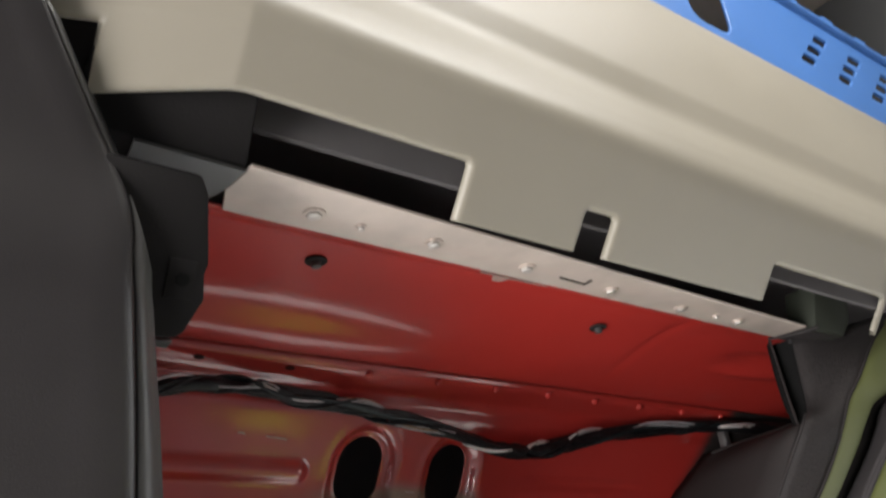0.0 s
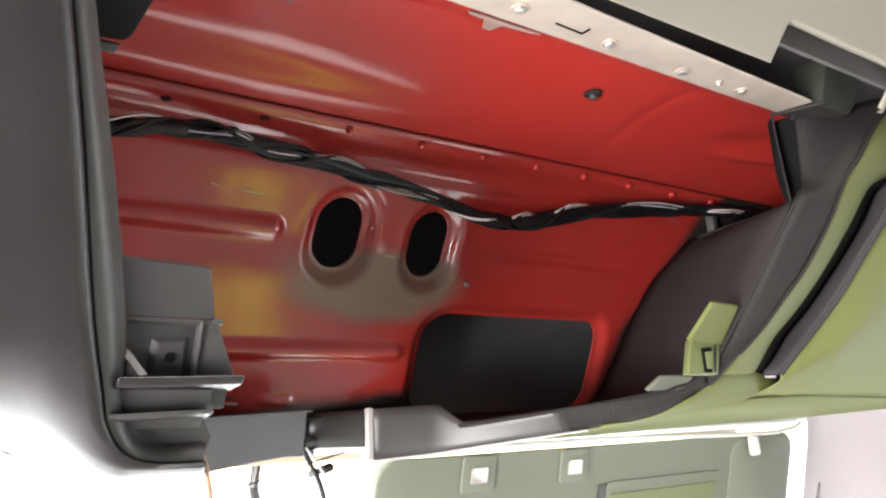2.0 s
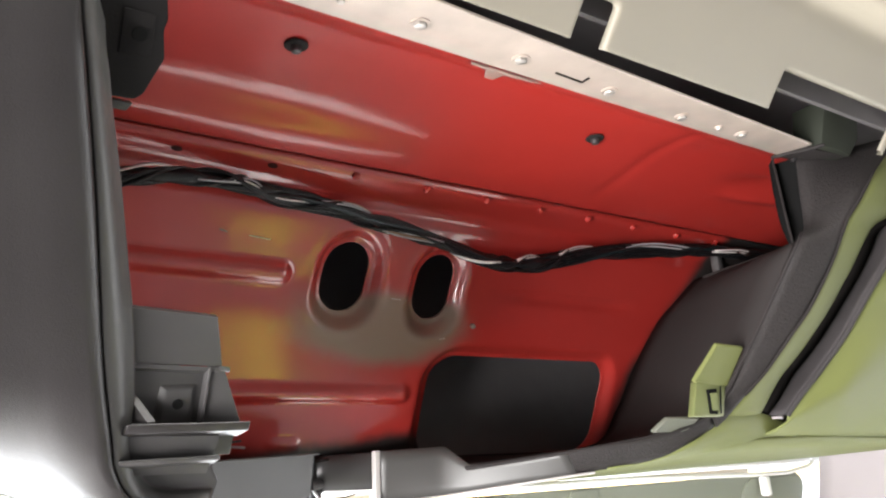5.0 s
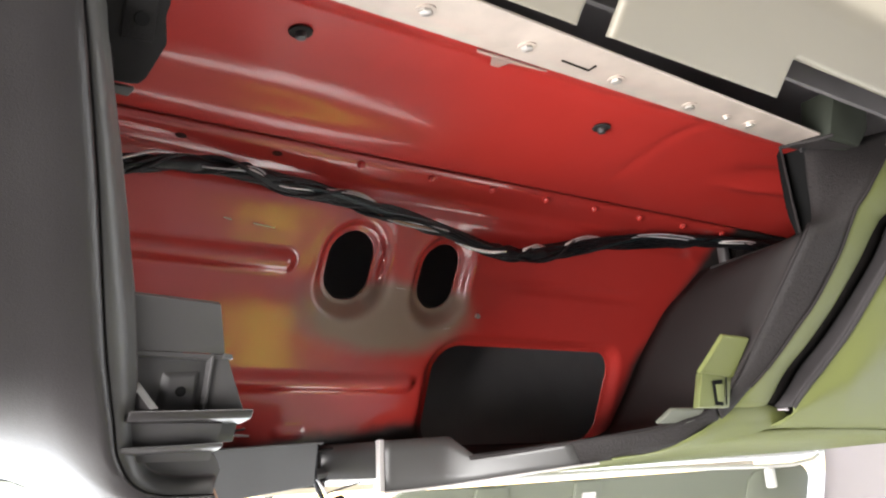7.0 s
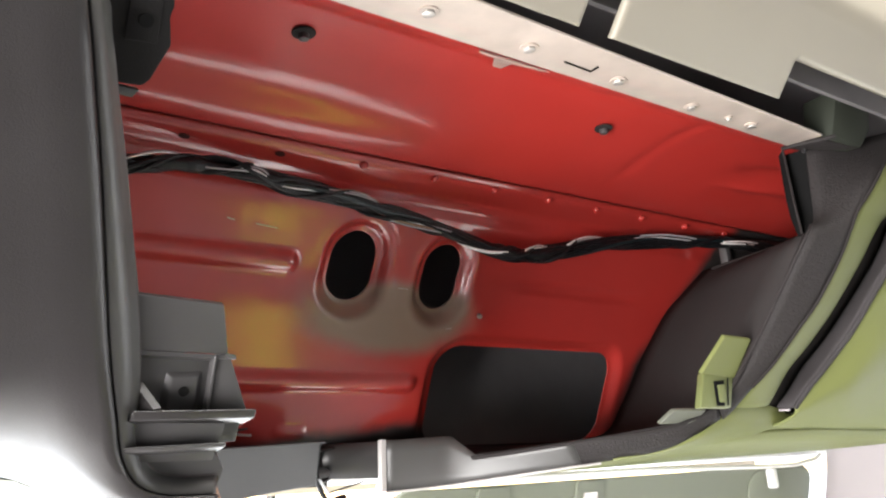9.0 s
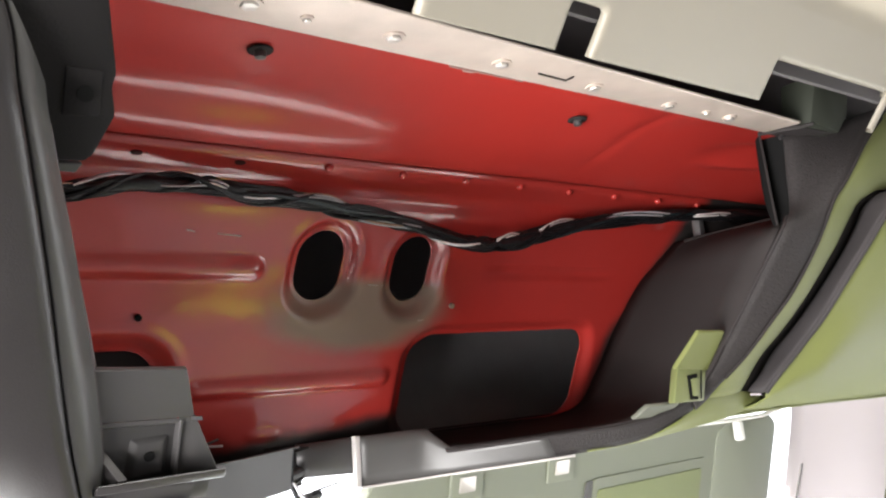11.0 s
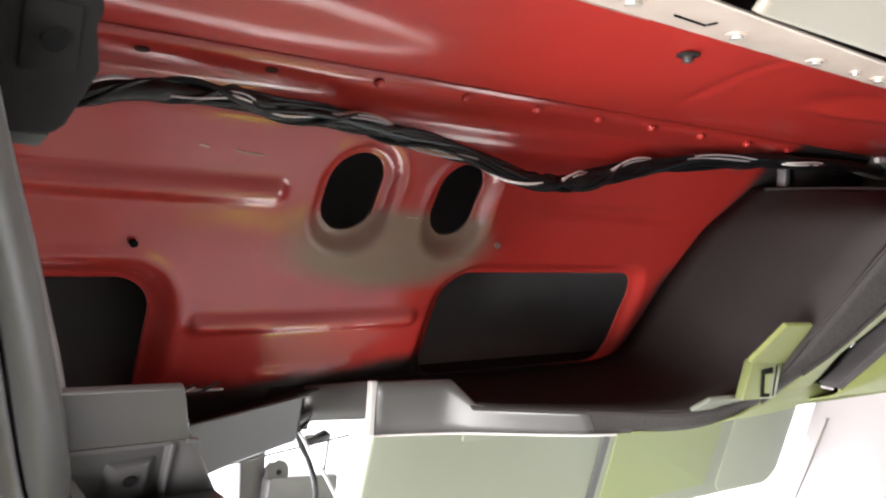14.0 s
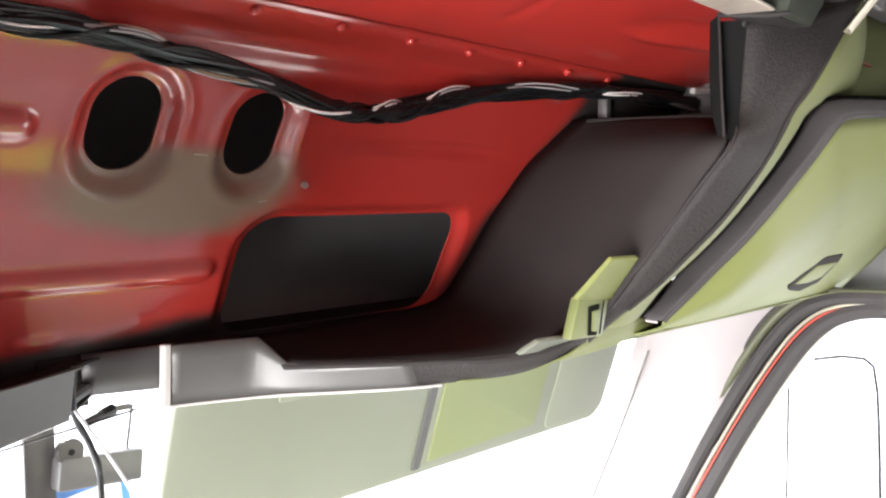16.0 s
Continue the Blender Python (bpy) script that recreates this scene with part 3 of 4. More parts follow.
slot = part("slot", ruled(lerp_list(outer, 14), lerp_list(deep, 14), 1), HOLE, frame_trim, "deep black slot")
part("slot_floor", ruled(lerp_list(deep, 14), lerp_list(inner, 14), 1), HOLE, slot)
part("edge", tube(lerp_list(inner, 16), 0.0010, 8), BAND, frame_trim, "thin grey edge")
part("edge", tube([p + Vector((-0.0005, 0.001, 0)) for p in a[12:34]], 0.0013, 8), BAND, frame_trim)
part("corner_block", slab([(0.174, -0.278, 1.913), (0.213, -0.281, 1.908), (0.228, -0.284, 1.925), (0.226, -0.291, 1.957), (0.176, -0.288, 1.952)], [(0.176, -0.250, 1.913), (0.211, -0.250, 1.908), (0.226, -0.250, 1.925), (0.224, -0.255, 1.957), (0.178, -0.255, 1.952)], 0.002), BLOCK, frame_trim, "dark olive corner block")
part("top_rim", tube([(0.1695, -0.234, 1.916), (0.1655, -0.252, 1.9125), (0.1690, -0.266, 1.911), (0.176, -0.279, 1.9120)], 0.0018, 8), BAND, frame_trim)
part("top_fill", slab([(0.1695, -0.236, 1.9165), (0.166, -0.253, 1.9130), (0.170, -0.268, 1.9115), (0.215, -0.279, 1.9080), (0.180, -0.248, 1.9100)], [(0.1695, -0.236, 1.9185), (0.166, -0.253, 1.9150), (0.170, -0.268, 1.9135), (0.215, -0.279, 1.9100), (0.180, -0.248, 1.9120)]), BAND, frame_trim)
part("catch", ngon((0.1735, -0.2510, 1.9085), (0, -0.8, -0.5), 0.0022, 0.002, 8), GREY, frame_trim, "small screw")
# lower face that sweeps forward to the middle
TOP = [(-0.134, 0.034, 1.694), (-0.083, 0.036, 1.693), (-0.0265, 0.0155, 1.6945), (-0.016, -0.004, 1.6765), (-0.005, -0.024, 1.676), (0.030, -0.080, 1.680), (0.070, -0.134, 1.686), (0.100, -0.151, 1.688), (0.130, -0.156, 1.686), (0.160, -0.154, 1.684)]
BOT = [(-0.128, 0.055, 1.650), (-0.079, 0.046, 1.650), (-0.036, 0.020, 1.652), (-0.016, 0.000, 1.654), (0.008, -0.034, 1.657), (0.042, -0.077, 1.661), (0.085, -0.104, 1.664), (0.125, -0.122, 1.669), (0.160, -0.139, 1.675), (0.235, -0.151, 1.682)]


def along(pts, n):
    """n points along a polyline, its corners kept."""
    p = [Vector(q) for q in pts]
    out = []
    for i in range(n):
        f = i / (n - 1) * (len(p) - 1)
        k = min(int(f), len(p) - 2)
        out.append(p[k].lerp(p[k + 1], f - k))
    return out


top_c, bot_c = along(TOP, 64), lerp_list(BOT, 64)
thicken(part("lower_face", ruled(top_c[7:36], bot_c[7:36], 4), SATIN, frame_trim, "satin grey lower face"), 0.003, 1.0)
# The bright light along the end edge and lower rim is painted by pale strips.
part("end_edge", slab([(-0.0875, 0.0355, 1.6945), (-0.0825, 0.0350, 1.6945), (-0.0785, 0.0440, 1.6500), (-0.0835, 0.0450, 1.6500)], [(-0.0875, 0.0420, 1.6945), (-0.0825, 0.0420, 1.6945), (-0.0785, 0.0500, 1.6500), (-0.0835, 0.0510, 1.6500)], 0.0006, 1), EDGE, frame_trim, "end edge with painted light")
part("lower_rim", tube([p + Vector((0, -0.001, -0.0004)) for p in bot_c[7:38]], 0.0011, 6), EDGE, frame_trim, "lower rim with painted light")
thicken(part("end_block", ruled(lerp_list([(-0.136, 0.052, 1.692), (-0.077, 0.041, 1.693)], 6), lerp_list([(-0.132, 0.060, 1.664), (-0.076, 0.049, 1.662)], 6), 2), GREY_IN, frame_trim), 0.003, 1.0)
thicken(part("lower_band", ruled(lerp_list([(0.026, -0.074, 1.680), (0.055, -0.115, 1.684), (0.080, -0.141, 1.688), (0.101, -0.156, 1.694), (0.119, -0.167, 1.703)], 24), lerp_list([(0.038, -0.073, 1.661), (0.066, -0.099, 1.664), (0.092, -0.126, 1.669), (0.109, -0.146, 1.679), (0.128, -0.159, 1.6905)], 24), 4), BAND, frame_trim), 0.0012, 1.0)

lining = thing("header_lining", "pale green moulded lining beside the roof opening", "lining")
GRV_IN = [(0.420, 1.883), (0.376, 1.8795), (0.310, 1.8715), (0.270, 1.861), (0.2525, 1.8475), (0.243, 1.835), (0.236, 1.820), (0.2285, 1.805), (0.2225, 1.790), (0.2168, 1.775), (0.2105, 1.760), (0.204, 1.745), (0.1955, 1.730), (0.1885, 1.715), (0.186, 1.702)]


def fall(z, deep, low, top):
    """How far an edge of the groove stands proud: deep along the middle, low and top at its ends."""
    return low + (deep - low) * smooth01(1.701, 1.738, z) + (top - deep) * smooth01(1.862, 1.886, z)


def proud(z):
    """How far the gasket's outer edge stands proud, most at its lower end."""
    return 0.009 + 0.009 * (1 - smooth01(1.700, 1.745, z))


STRIP_IN = [(0.303, 1.945), (0.2397, 1.903), (0.217, 1.880), (0.206, 1.865), (0.194, 1.850), (0.187, 1.835), (0.183, 1.820), (0.1785, 1.805), (0.174, 1.790), (0.1695, 1.775), (0.162, 1.760), (0.157, 1.745), (0.152, 1.730), (0.1425, 1.7125), (0.137, 1.700)]
a = [on_lining(p.x, p.z, 0.004) for p in lerp_list([(x, 0, z) for x, z in STRIP_IN], 36)]
b = [on_lining(p.x, p.z, fall(p.z, -0.008, 0.004, -0.034)) for p in lerp_list([(x, 0, z) for x, z in GRV_IN], 36)]
b_strip = b
thicken(part("inner_strip", ruled(a, b, 6, Vector((0.004, -0.005, -0.003))), GREEN, lining), 0.0012, 1.0)
part("joint", tube([p + Vector((-0.0010, -0.0022, -0.0015)) for p in a[1:33]], 0.0014, 8), BLACK, lining, "dark joint beside the charcoal frame")
GSK_OUT = [(0.79, 1.888), (0.5757, 1.876), (0.393, 1.862), (0.310, 1.855), (0.288, 1.847), (0.2735, 1.835), (0.2635, 1.820), (0.2535, 1.805), (0.2465, 1.790), (0.2420, 1.775), (0.2385, 1.760), (0.2335, 1.745), (0.2255, 1.730), (0.2150, 1.715), (0.2095, 1.698)]
LOW = [(0.79, 1.672), (0.70, 1.674), (0.629, 1.674), (0.54, 1.675), (0.447, 1.676), (0.36, 1.678), (0.29, 1.681), (0.212, 1.684)]
a = [on_lining(p.x + 0.003, p.z, proud(p.z) - 0.0015) for p in lerp_list([(x, 0, z) for x, z in GSK_OUT], 40)]
b = [on_trim(p.x, p.z, 0.0) for p in lerp_list([(x, 0, z) for x, z in LOW], 40)]
# it swells out beside the gasket, then curves back to its lower edge
SWELL = [(0.0, 0.0), (0.05, 0.0035), (0.11, 0.010), (0.17, 0.0165), (0.23, 0.0195), (0.32, 0.0200), (0.45, 0.0180), (0.60, 0.0148), (0.80, 0.0096), (0.92, 0.0042), (1.0, 0.0)]
bm = bmesh.new()
rows = []
for t, h in SWELL:
    rows.append([bm.verts.new(p.lerp(q, t) + TRIM_N * h * min(1.0, (q - p).length / 0.12)) for p, q in zip(a, b)])
for r0, r1 in zip(rows, rows[1:]):
    for k in range(39):
        bm.faces.new((r0[k], r0[k + 1], r1[k + 1], r1[k]))
thicken(part("outer_panel", bm, GREEN, lining), 0.0012, 1.0)
a = lerp_list([(0.060, -0.096, 1.6635), (0.092, -0.124, 1.6685)] + [tuple(on_trim(x, z, 0.003)) for x, z in ((0.112, 1.680), (0.129, 1.691), (0.139, 1.701), (0.166, 1.703), (0.192, 1.701), (0.222, 1.696), (0.262, 1.688))], 40)
b = lerp_list([(0.062, -0.094, 1.6630), (0.098, -0.110, 1.6655), (0.125, -0.122, 1.669), (0.150, -0.135, 1.673), (0.172, -0.142, 1.676), (0.190, -0.146, 1.678), (0.210, -0.149, 1.6815), (0.238, -0.150, 1.682), (0.265, -0.149, 1.681)], 40)
thicken(part("lower_edge", ruled(a, b, 2), GREEN, lining), 0.0012, 1.0)
GSK = [(0.79, 1.897), (0.5757, 1.885), (0.387, 1.872), (0.312, 1.865), (0.288, 1.8535), (0.278, 1.837), (0.270, 1.820), (0.2625, 1.805), (0.2550, 1.790), (0.2485, 1.775), (0.2425, 1.760), (0.2360, 1.745), (0.2275, 1.730), (0.2185, 1.715), (0.2080, 1.699)]
a = [p + Vector((0.001, 0.006, 0.0)) for p in b_strip]
b = [on_lining(p.x + 0.002, p.z, fall(p.z, -0.018, -0.002, -0.046)) for p in lerp_list([(x, 0, z) for x, z in GSK], 36)]
# Black colour here carries the shade that lies in the groove.
thicken(part("groove_floor", ruled(a, b, 2), BLACK, lining), 0.003, 1.0)
a = [on_lining(p.x, p.z, -0.036) for p in lerp_list([(0.290, 0, 1.873), (0.376, 0, 1.8795), (0.470, 0, 1.887), (0.5757, 0, 1.8945), (0.79, 0, 1.905)], 24)]
# the upper panel rolls back and away under the shelf lip
b = [on_lining(p.x, p.z, -0.036) + Vector((0, 0.04 * min(1.0, (p.x - 0.285) / 0.08), 0)) for p in lerp_list([(0.305, 0, 1.938), (0.36, 0, 1.956), (0.45, 0, 1.972), (0.60, 0, 1.998), (0.79, 0, 2.010)], 24)]
thicken(part("upper_panel", ruled(a, b, 3), GREEN, lining), 0.0012, 1.0)

grip = [(0.466, 1.704), (0.490, 1.732), (0.575, 1.731), (0.580, 1.724), (0.566, 1.700), (0.520, 1.694), (0.484, 1.698)]
gr = part("recess", trim_plate(grip, 0.0205, 0.006, 0.001), BLACK, lining, "dark edged finger recess")
part("recess_face", trim_plate([(0.480, 1.705), (0.508, 1.7225), (0.572, 1.7225), (0.556, 1.7060), (0.520, 1.7030)], 0.0215, 0.006, 0.001), GREEN, gr)

gasket = thing("rubber_gasket", "black rubber gasket strip set in the lining groove", "gasket")
back = [on_lining(p.x, p.z, fall(p.z, -0.0125, 0.002, 0.001)) for p in lerp_list([(x, 0, z) for x, z in GSK], 60)]
front = [on_lining(p.x, p.z, proud(p.z)) for p in lerp_list([(x, 0, z) for x, z in GSK_OUT], 60)]
thicken(part("blade", ruled(back, front, 6, Vector((-0.0025, -0.0015, -0.0015))), RUBBER, gasket), 0.0035, 1.0)
part("bead", tube([p + Vector((0.0012, 0.0008, 0)) for p in front], 0.0026, 10), RUBBER, gasket, "rounded outer bead")
# The pale tip imitates the glint on the gasket's cut end.
part("tip", tube([back[-1] + Vector((0, -0.001, -0.0015)), front[-1].lerp(back[-1], 0.35) + Vector((0, -0.001, -0.0015))], 0.0012, 8), PILLAR, gasket, "cut end with painted glint")

# clip bracket on the charcoal trim
OLIVE = material("olive_plastic", (0.12, 0.135, 0.052), 0.45, 0.0, 0.08, 30.0, 0.2, 900.0)
clip = thing("clip_bracket", "pale green plastic clip bracket with square hole", "bracket")
arm = [Vector(p) for p in ((0.098, -0.197, 1.753), (0.133, -0.197, 1.752), (0.130, -0.177, 1.722), (0.089, -0.175, 1.725))]
part("arm", slab(arm, [p - TRIM_N * 0.004 for p in arm], 0.0008, 1), GREEN, clip)
face = [Vector(p) for p in ((0.0925, -0.1755, 1.7265), (0.1290, -0.1770, 1.7260), (0.1195, -0.1770, 1.698), (0.0860, -0.1725, 1.6985))]
boss = part("boss", slab(face, [p + Vector((0.003, 0.009, 0.0)) for p in face], 0.0010), OLIVE, clip)
gap = [Vector(p) for p in ((0.1020, -0.1775, 1.7195), (0.1140, -0.1779, 1.7205), (0.1110, -0.1775, 1.6995), (0.1035, -0.1760, 1.7000))]
part("hole", slab(gap, [p + Vector((0, 0.002, 0)) for p in gap]), HOLE, boss, "dark square hole")
part("nut", slab([p.lerp(Vector((0.1085, -0.1780, 1.709)), 0.30) + Vector((0.0015, -0.001, 0)) for p in gap], [p.lerp(Vector((0.1085, -0.1765, 1.709)), 0.30) for p in gap], 0.0004, 1), OLIVE, boss)
part("slot", tube([(0.1200, -0.1776, 1.7225), (0.1150, -0.1776, 1.7000)], 0.0006, 6), HOLE, boss, "narrow dark slot")
part("top_edge", tube([(0.0930, -0.1762, 1.7270), (0.1235, -0.1774, 1.7267)], 0.0011, 6), GREEN, boss)
foot = [Vector(p) for p in ((0.0695, -0.159, 1.698), (0.1045, -0.164, 1.6975), (0.1025, -0.150, 1.688), (0.0645, -0.146, 1.688))]
part("foot", slab(foot, [p - TRIM_N * 0.004 for p in foot], 0.0008, 1), FOOT, clip, "greyish green foot")

# ---- left-hand console ----
console = thing("overhead_console", "grey textured plastic overhead console with rounded rim", "console")
RIM = [(-0.478, 1.945), (-0.430, 1.885), (-0.4185, 1.841), (-0.402, 1.788), (-0.384, 1.725), (-0.372, 1.690), (-0.366, 1.674), (-0.355, 1.661), (-0.338, 1.655), (-0.312, 1.654)]
rim = [p for p in lerp_list([(x, 0, z) for x, z in RIM], 110)]


def on_console(x, z, off):
    """The console's face: it follows the trim's slope and rolls under towards the windscreen at the bottom."""
    w = smooth01(-0.350, -0.410, x)
    top, radius = 1.660 + 0.078 * w, 0.030 + 0.120 * w
    if z >= top:
        return on_trim(x, z, off)
    p, a0 = on_trim(x, top, off), math.radians(35.8)
    a1, way = math.radians(80), (top - z) * 1.232
    a = min(a1, a0 + way / radius)
    rest = way - radius * (a - a0)
    return p + Vector((0, radius * (math.cos(a0) - math.cos(a)) + rest * math.sin(a), -radius * (math.sin(a) - math.sin(a0)) - rest * math.cos(a)))


# face, left of the rim, with a rounded shoulder
outer = lerp_list([(-0.60, 0, 1.945), (-0.60, 0, 1.885), (-0.60, 0, 1.84), (-0.60, 0, 1.78), (-0.60, 0, 1.72), (-0.60, 0, 1.66), (-0.56, 0, 1.615), (-0.45, 0, 1.612), (-0.37, 0, 1.616), (-0.305, 0, 1.626)], 110)
bm = bmesh.new()
prof = [(f / 40, 0.030) for f in range(40, 5, -1)] + [(0.12, 0.0305), (0.04, 0.0302), (0.017, 0.0292), (0.005, 0.0270), (0.0, 0.0240)]
grid = []
for f, off in prof:
    grid.append([bm.verts.new(on_console(p.x + (q.x - p.x) * f, p.z + (q.z - p.z) * f, off - 0.030 * smooth01(1.83, 1.915, p.z))) for p, q in zip(rim, outer)])
inner = lerp_list([(-0.466, 0, 1.945), (-0.415, 0, 1.885), (-0.403, 0, 1.838), (-0.386, 0, 1.794), (-0.367, 0, 1.742), (-0.358, 0, 1.705), (-0.352, 0, 1.684), (-0.345, 0, 1.672), (-0.330, 0, 1.667), (-0.308, 0, 1.667)], 110)
grid.append([bm.verts.new(on_trim(p.x, p.z, 0.012 - 0.030 * smooth01(1.83, 1.905, p.z))) for p in [a.lerp(b, 0.75) for a, b in zip(rim, inner)]])
grid.append([bm.verts.new(on_trim(p.x, p.z, -0.004 - 0.026 * smooth01(1.83, 1.905, p.z))) for p in inner])
ends = [[v.co.copy() for v in row] for row in grid[-3:]]
for row in (grid.pop(), grid.pop()):
    for v in row:
        bm.verts.remove(v)
for r0, r1 in zip(grid, grid[1:]):
    for k in range(len(r0) - 1):
        bm.faces.new((r0[k], r0[k + 1], r1[k + 1], r1[k]))
thicken(part("face", bm, GREY, console, smooth=60), 0.003, 1.0)
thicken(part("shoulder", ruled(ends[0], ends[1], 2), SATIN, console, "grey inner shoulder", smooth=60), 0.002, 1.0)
thicken(part("inner_wall", ruled(ends[1][24:], ends[2][24:], 2), MAUVE, console, "mauve grey inner side wall"), 0.002, 1.0)
part("inner_edge", tube(ends[2][24:], 0.0005, 6), SATIN, console, "thin pale edge")
cover = [(-0.62, 1.712), (-0.436, 1.712), (-0.429, 1.708), (-0.426, 1.699), (-0.4255, 1.684), (-0.428, 1.672), (-0.436, 1.664), (-0.62, 1.655)]
part("cover", slab([on_console(x, z, 0.0325) for x, z in cover], [on_console(x, z, 0.026) for x, z in cover], 0.002), GREY, console)
low = lerp_list([(-0.60, 0, 1.635), (-0.45, 0, 1.612), (-0.37, 0, 1.616), (-0.305, 0, 1.626)], 20)
part("underside", ruled([on_console(p.x, p.z, 0.0295) for p in low], [Vector((p.x, -0.04, 1.652)) for p in low], 3), SAGE, console)
tagged(finish("console_wall", box((-1.12, -0.225, 1.775), (1.05, 0.03, 0.30), 0.006, Matrix.Rotation(0.62, 4, "X")), GREY), "grey plastic overhead console beyond the rim", "console", kind="structure")

upper_block = thing("mount_block", "dark plastic mounting block with screw hole", "bracket")
ub = [(-0.440, 1.893), (-0.396, 1.893), (-0.391, 1.887), (-0.3825, 1.860), (-0.3835, 1.856), (-0.3805, 1.846), (-0.3865, 1.8320), (-0.3895, 1.8295), (-0.3985, 1.8290), (-0.432, 1.8290)]
part("body", trim_plate(ub, 0.006, 0.016, 0.0015), JET, upper_block)
ubb = part("boss", trim_plate([(-0.402, 1.860), (-0.388, 1.860), (-0.387, 1.845), (-0.401, 1.844)], 0.0072, 0.004, 0.0008), JET, upper_block)
part("hole", ngon(on_trim(-0.3940, 1.852, 0.0076), TRIM_N, 0.0032, 0.0022, 14), HOLE, ubb, "dark screw hole")
part("bottom_lip", trim_plate([(-0.4060, 1.8300), (-0.3890, 1.8300), (-0.3915, 1.8265), (-0.4060, 1.8270)], 0.001, 0.006, 0.0006), SATIN, upper_block, "pale cut lower lip")
part("top_block", slab([(-0.450, -0.292, 1.9155), (-0.367, -0.292, 1.9150), (-0.372, -0.318, 1.9450), (-0.450, -0.325, 1.9500)], [(-0.450, -0.262, 1.9155), (-0.367, -0.262, 1.9175), (-0.367, -0.262, 1.9450), (-0.450, -0.262, 1.9500)], 0.001, 1), JET, upper_block)
part("ledge", slab([(-0.424, -0.291, 1.9135), (-0.3675, -0.2905, 1.9125), (-0.3695, -0.273, 1.9120), (-0.373, -0.262, 1.9120), (-0.379, -0.254, 1.9115), (-0.420, -0.252, 1.9115)],
                   [(-0.424, -0.291, 1.9155), (-0.3675, -0.2905, 1.9145), (-0.3695, -0.273, 1.9140), (-0.373, -0.262, 1.9140), (-0.379, -0.254, 1.9135), (-0.420, -0.252, 1.9135)]), SATIN, upper_block, "lighter grey ledge")

bracket = thing("console_bracket", "grey plastic screw bracket in the corner of the console", "bracket")
plate = [(-0.385, 1.7485), (-0.3290, 1.7462), (-0.3200, 1.7235), (-0.385, 1.7245)]
part("plate", trim_plate(plate, 0.012, 0.004, 0.0008), GREY_IN, bracket)
part("fold", slab([on_trim(-0.385, 1.7245, 0.012), on_trim(-0.3200, 1.7235, 0.012), on_trim(-0.3215, 1.7225, 0.000), on_trim(-0.385, 1.7235, 0.000)],
                  [on_trim(-0.385, 1.7225, 0.012), on_trim(-0.3200, 1.7215, 0.012), on_trim(-0.3215, 1.7205, 0.000), on_trim(-0.385, 1.7215, 0.000)]), GREY_IN, bracket)
part("recessed_panel", trim_plate([(-0.385, 1.7232), (-0.3265, 1.7228), (-0.3235, 1.690), (-0.385, 1.689)], 0.007, 0.003, 0.0006), GREY_IN, bracket)
part("side_panel", trim_plate([(-0.3268, 1.7228), (-0.3185, 1.7228), (-0.3000, 1.6945), (-0.3240, 1.6940)], 0.0115, 0.004, 0.0006), GREY_IN, bracket)
part("gusset", slab([on_trim(-0.3278, 1.7225, 0.0135), on_trim(-0.3262, 1.7225, 0.0135), on_trim(-0.3232, 1.6945, 0.0135), on_trim(-0.3248, 1.6945, 0.0135)],
                    [on_trim(-0.3278, 1.7225, 0.0), on_trim(-0.3262, 1.7225, 0.0), on_trim(-0.3232, 1.6945, 0.0), on_trim(-0.3248, 1.6945, 0.0)], 0.0004, 1), GREY_IN, bracket)
part("skirt_back", trim_plate([(-0.368, 1.692), (-0.303, 1.692), (-0.3025, 1.6815), (-0.358, 1.6790), (-0.366, 1.682)], 0.010, 0.004, 0.0008), GREY_IN, bracket)
part("ledge", slab([on_trim(-0.366, 1.6955, 0.026), on_trim(-0.302, 1.6965, 0.026), on_trim(-0.300, 1.6955, 0.008), on_trim(-0.366, 1.6945, 0.006)],
                   [on_trim(-0.366, 1.6910, 0.026), on_trim(-0.302, 1.6920, 0.026), on_trim(-0.300, 1.6910, 0.008), on_trim(-0.366, 1.6900, 0.006)], 0.0006, 1), GREY, bracket)
part("rib", slab([on_trim(-0.3655, 1.7125, 0.006), on_trim(-0.3615, 1.7130, 0.006), on_trim(-0.352, 1.697, 0.024), on_trim(-0.356, 1.6965, 0.024)],
                 [on_trim(-0.3655, 1.6960, 0.006), on_trim(-0.3615, 1.6960, 0.006), on_trim(-0.352, 1.6955, 0.024), on_trim(-0.356, 1.6950, 0.024)]), GREY, bracket)
bb = part("boss", slab([on_trim(x, z, 0.0098) for x, z in ((-0.3455, 1.7125), (-0.3330, 1.7135), (-0.3310, 1.6985), (-0.3450, 1.6965))],
                       [on_trim(x, z, 0.006) for x, z in ((-0.3500, 1.7165), (-0.3290, 1.7175), (-0.3270, 1.6970), (-0.3500, 1.6950))], 0.0008), GREY_IN, bracket)
part("hole", ngon(on_trim(-0.3385, 1.7065, 0.0099), TRIM_N, 0.0027, 0.0020, 14), HOLE, bb, "dark screw hole")
part("step", slab([on_trim(-0.3215, 1.7240, 0.0140), on_trim(-0.3170, 1.7235, 0.0140), on_trim(-0.3160, 1.7215, 0.0140), on_trim(-0.3215, 1.7222, 0.0130)],
                  [on_trim(-0.3215, 1.7240, 0.011), on_trim(-0.3170, 1.7235, 0.010), on_trim(-0.3160, 1.7215, 0.010), on_trim(-0.3215, 1.7222, 0.011)]), GREY_IN, bracket)
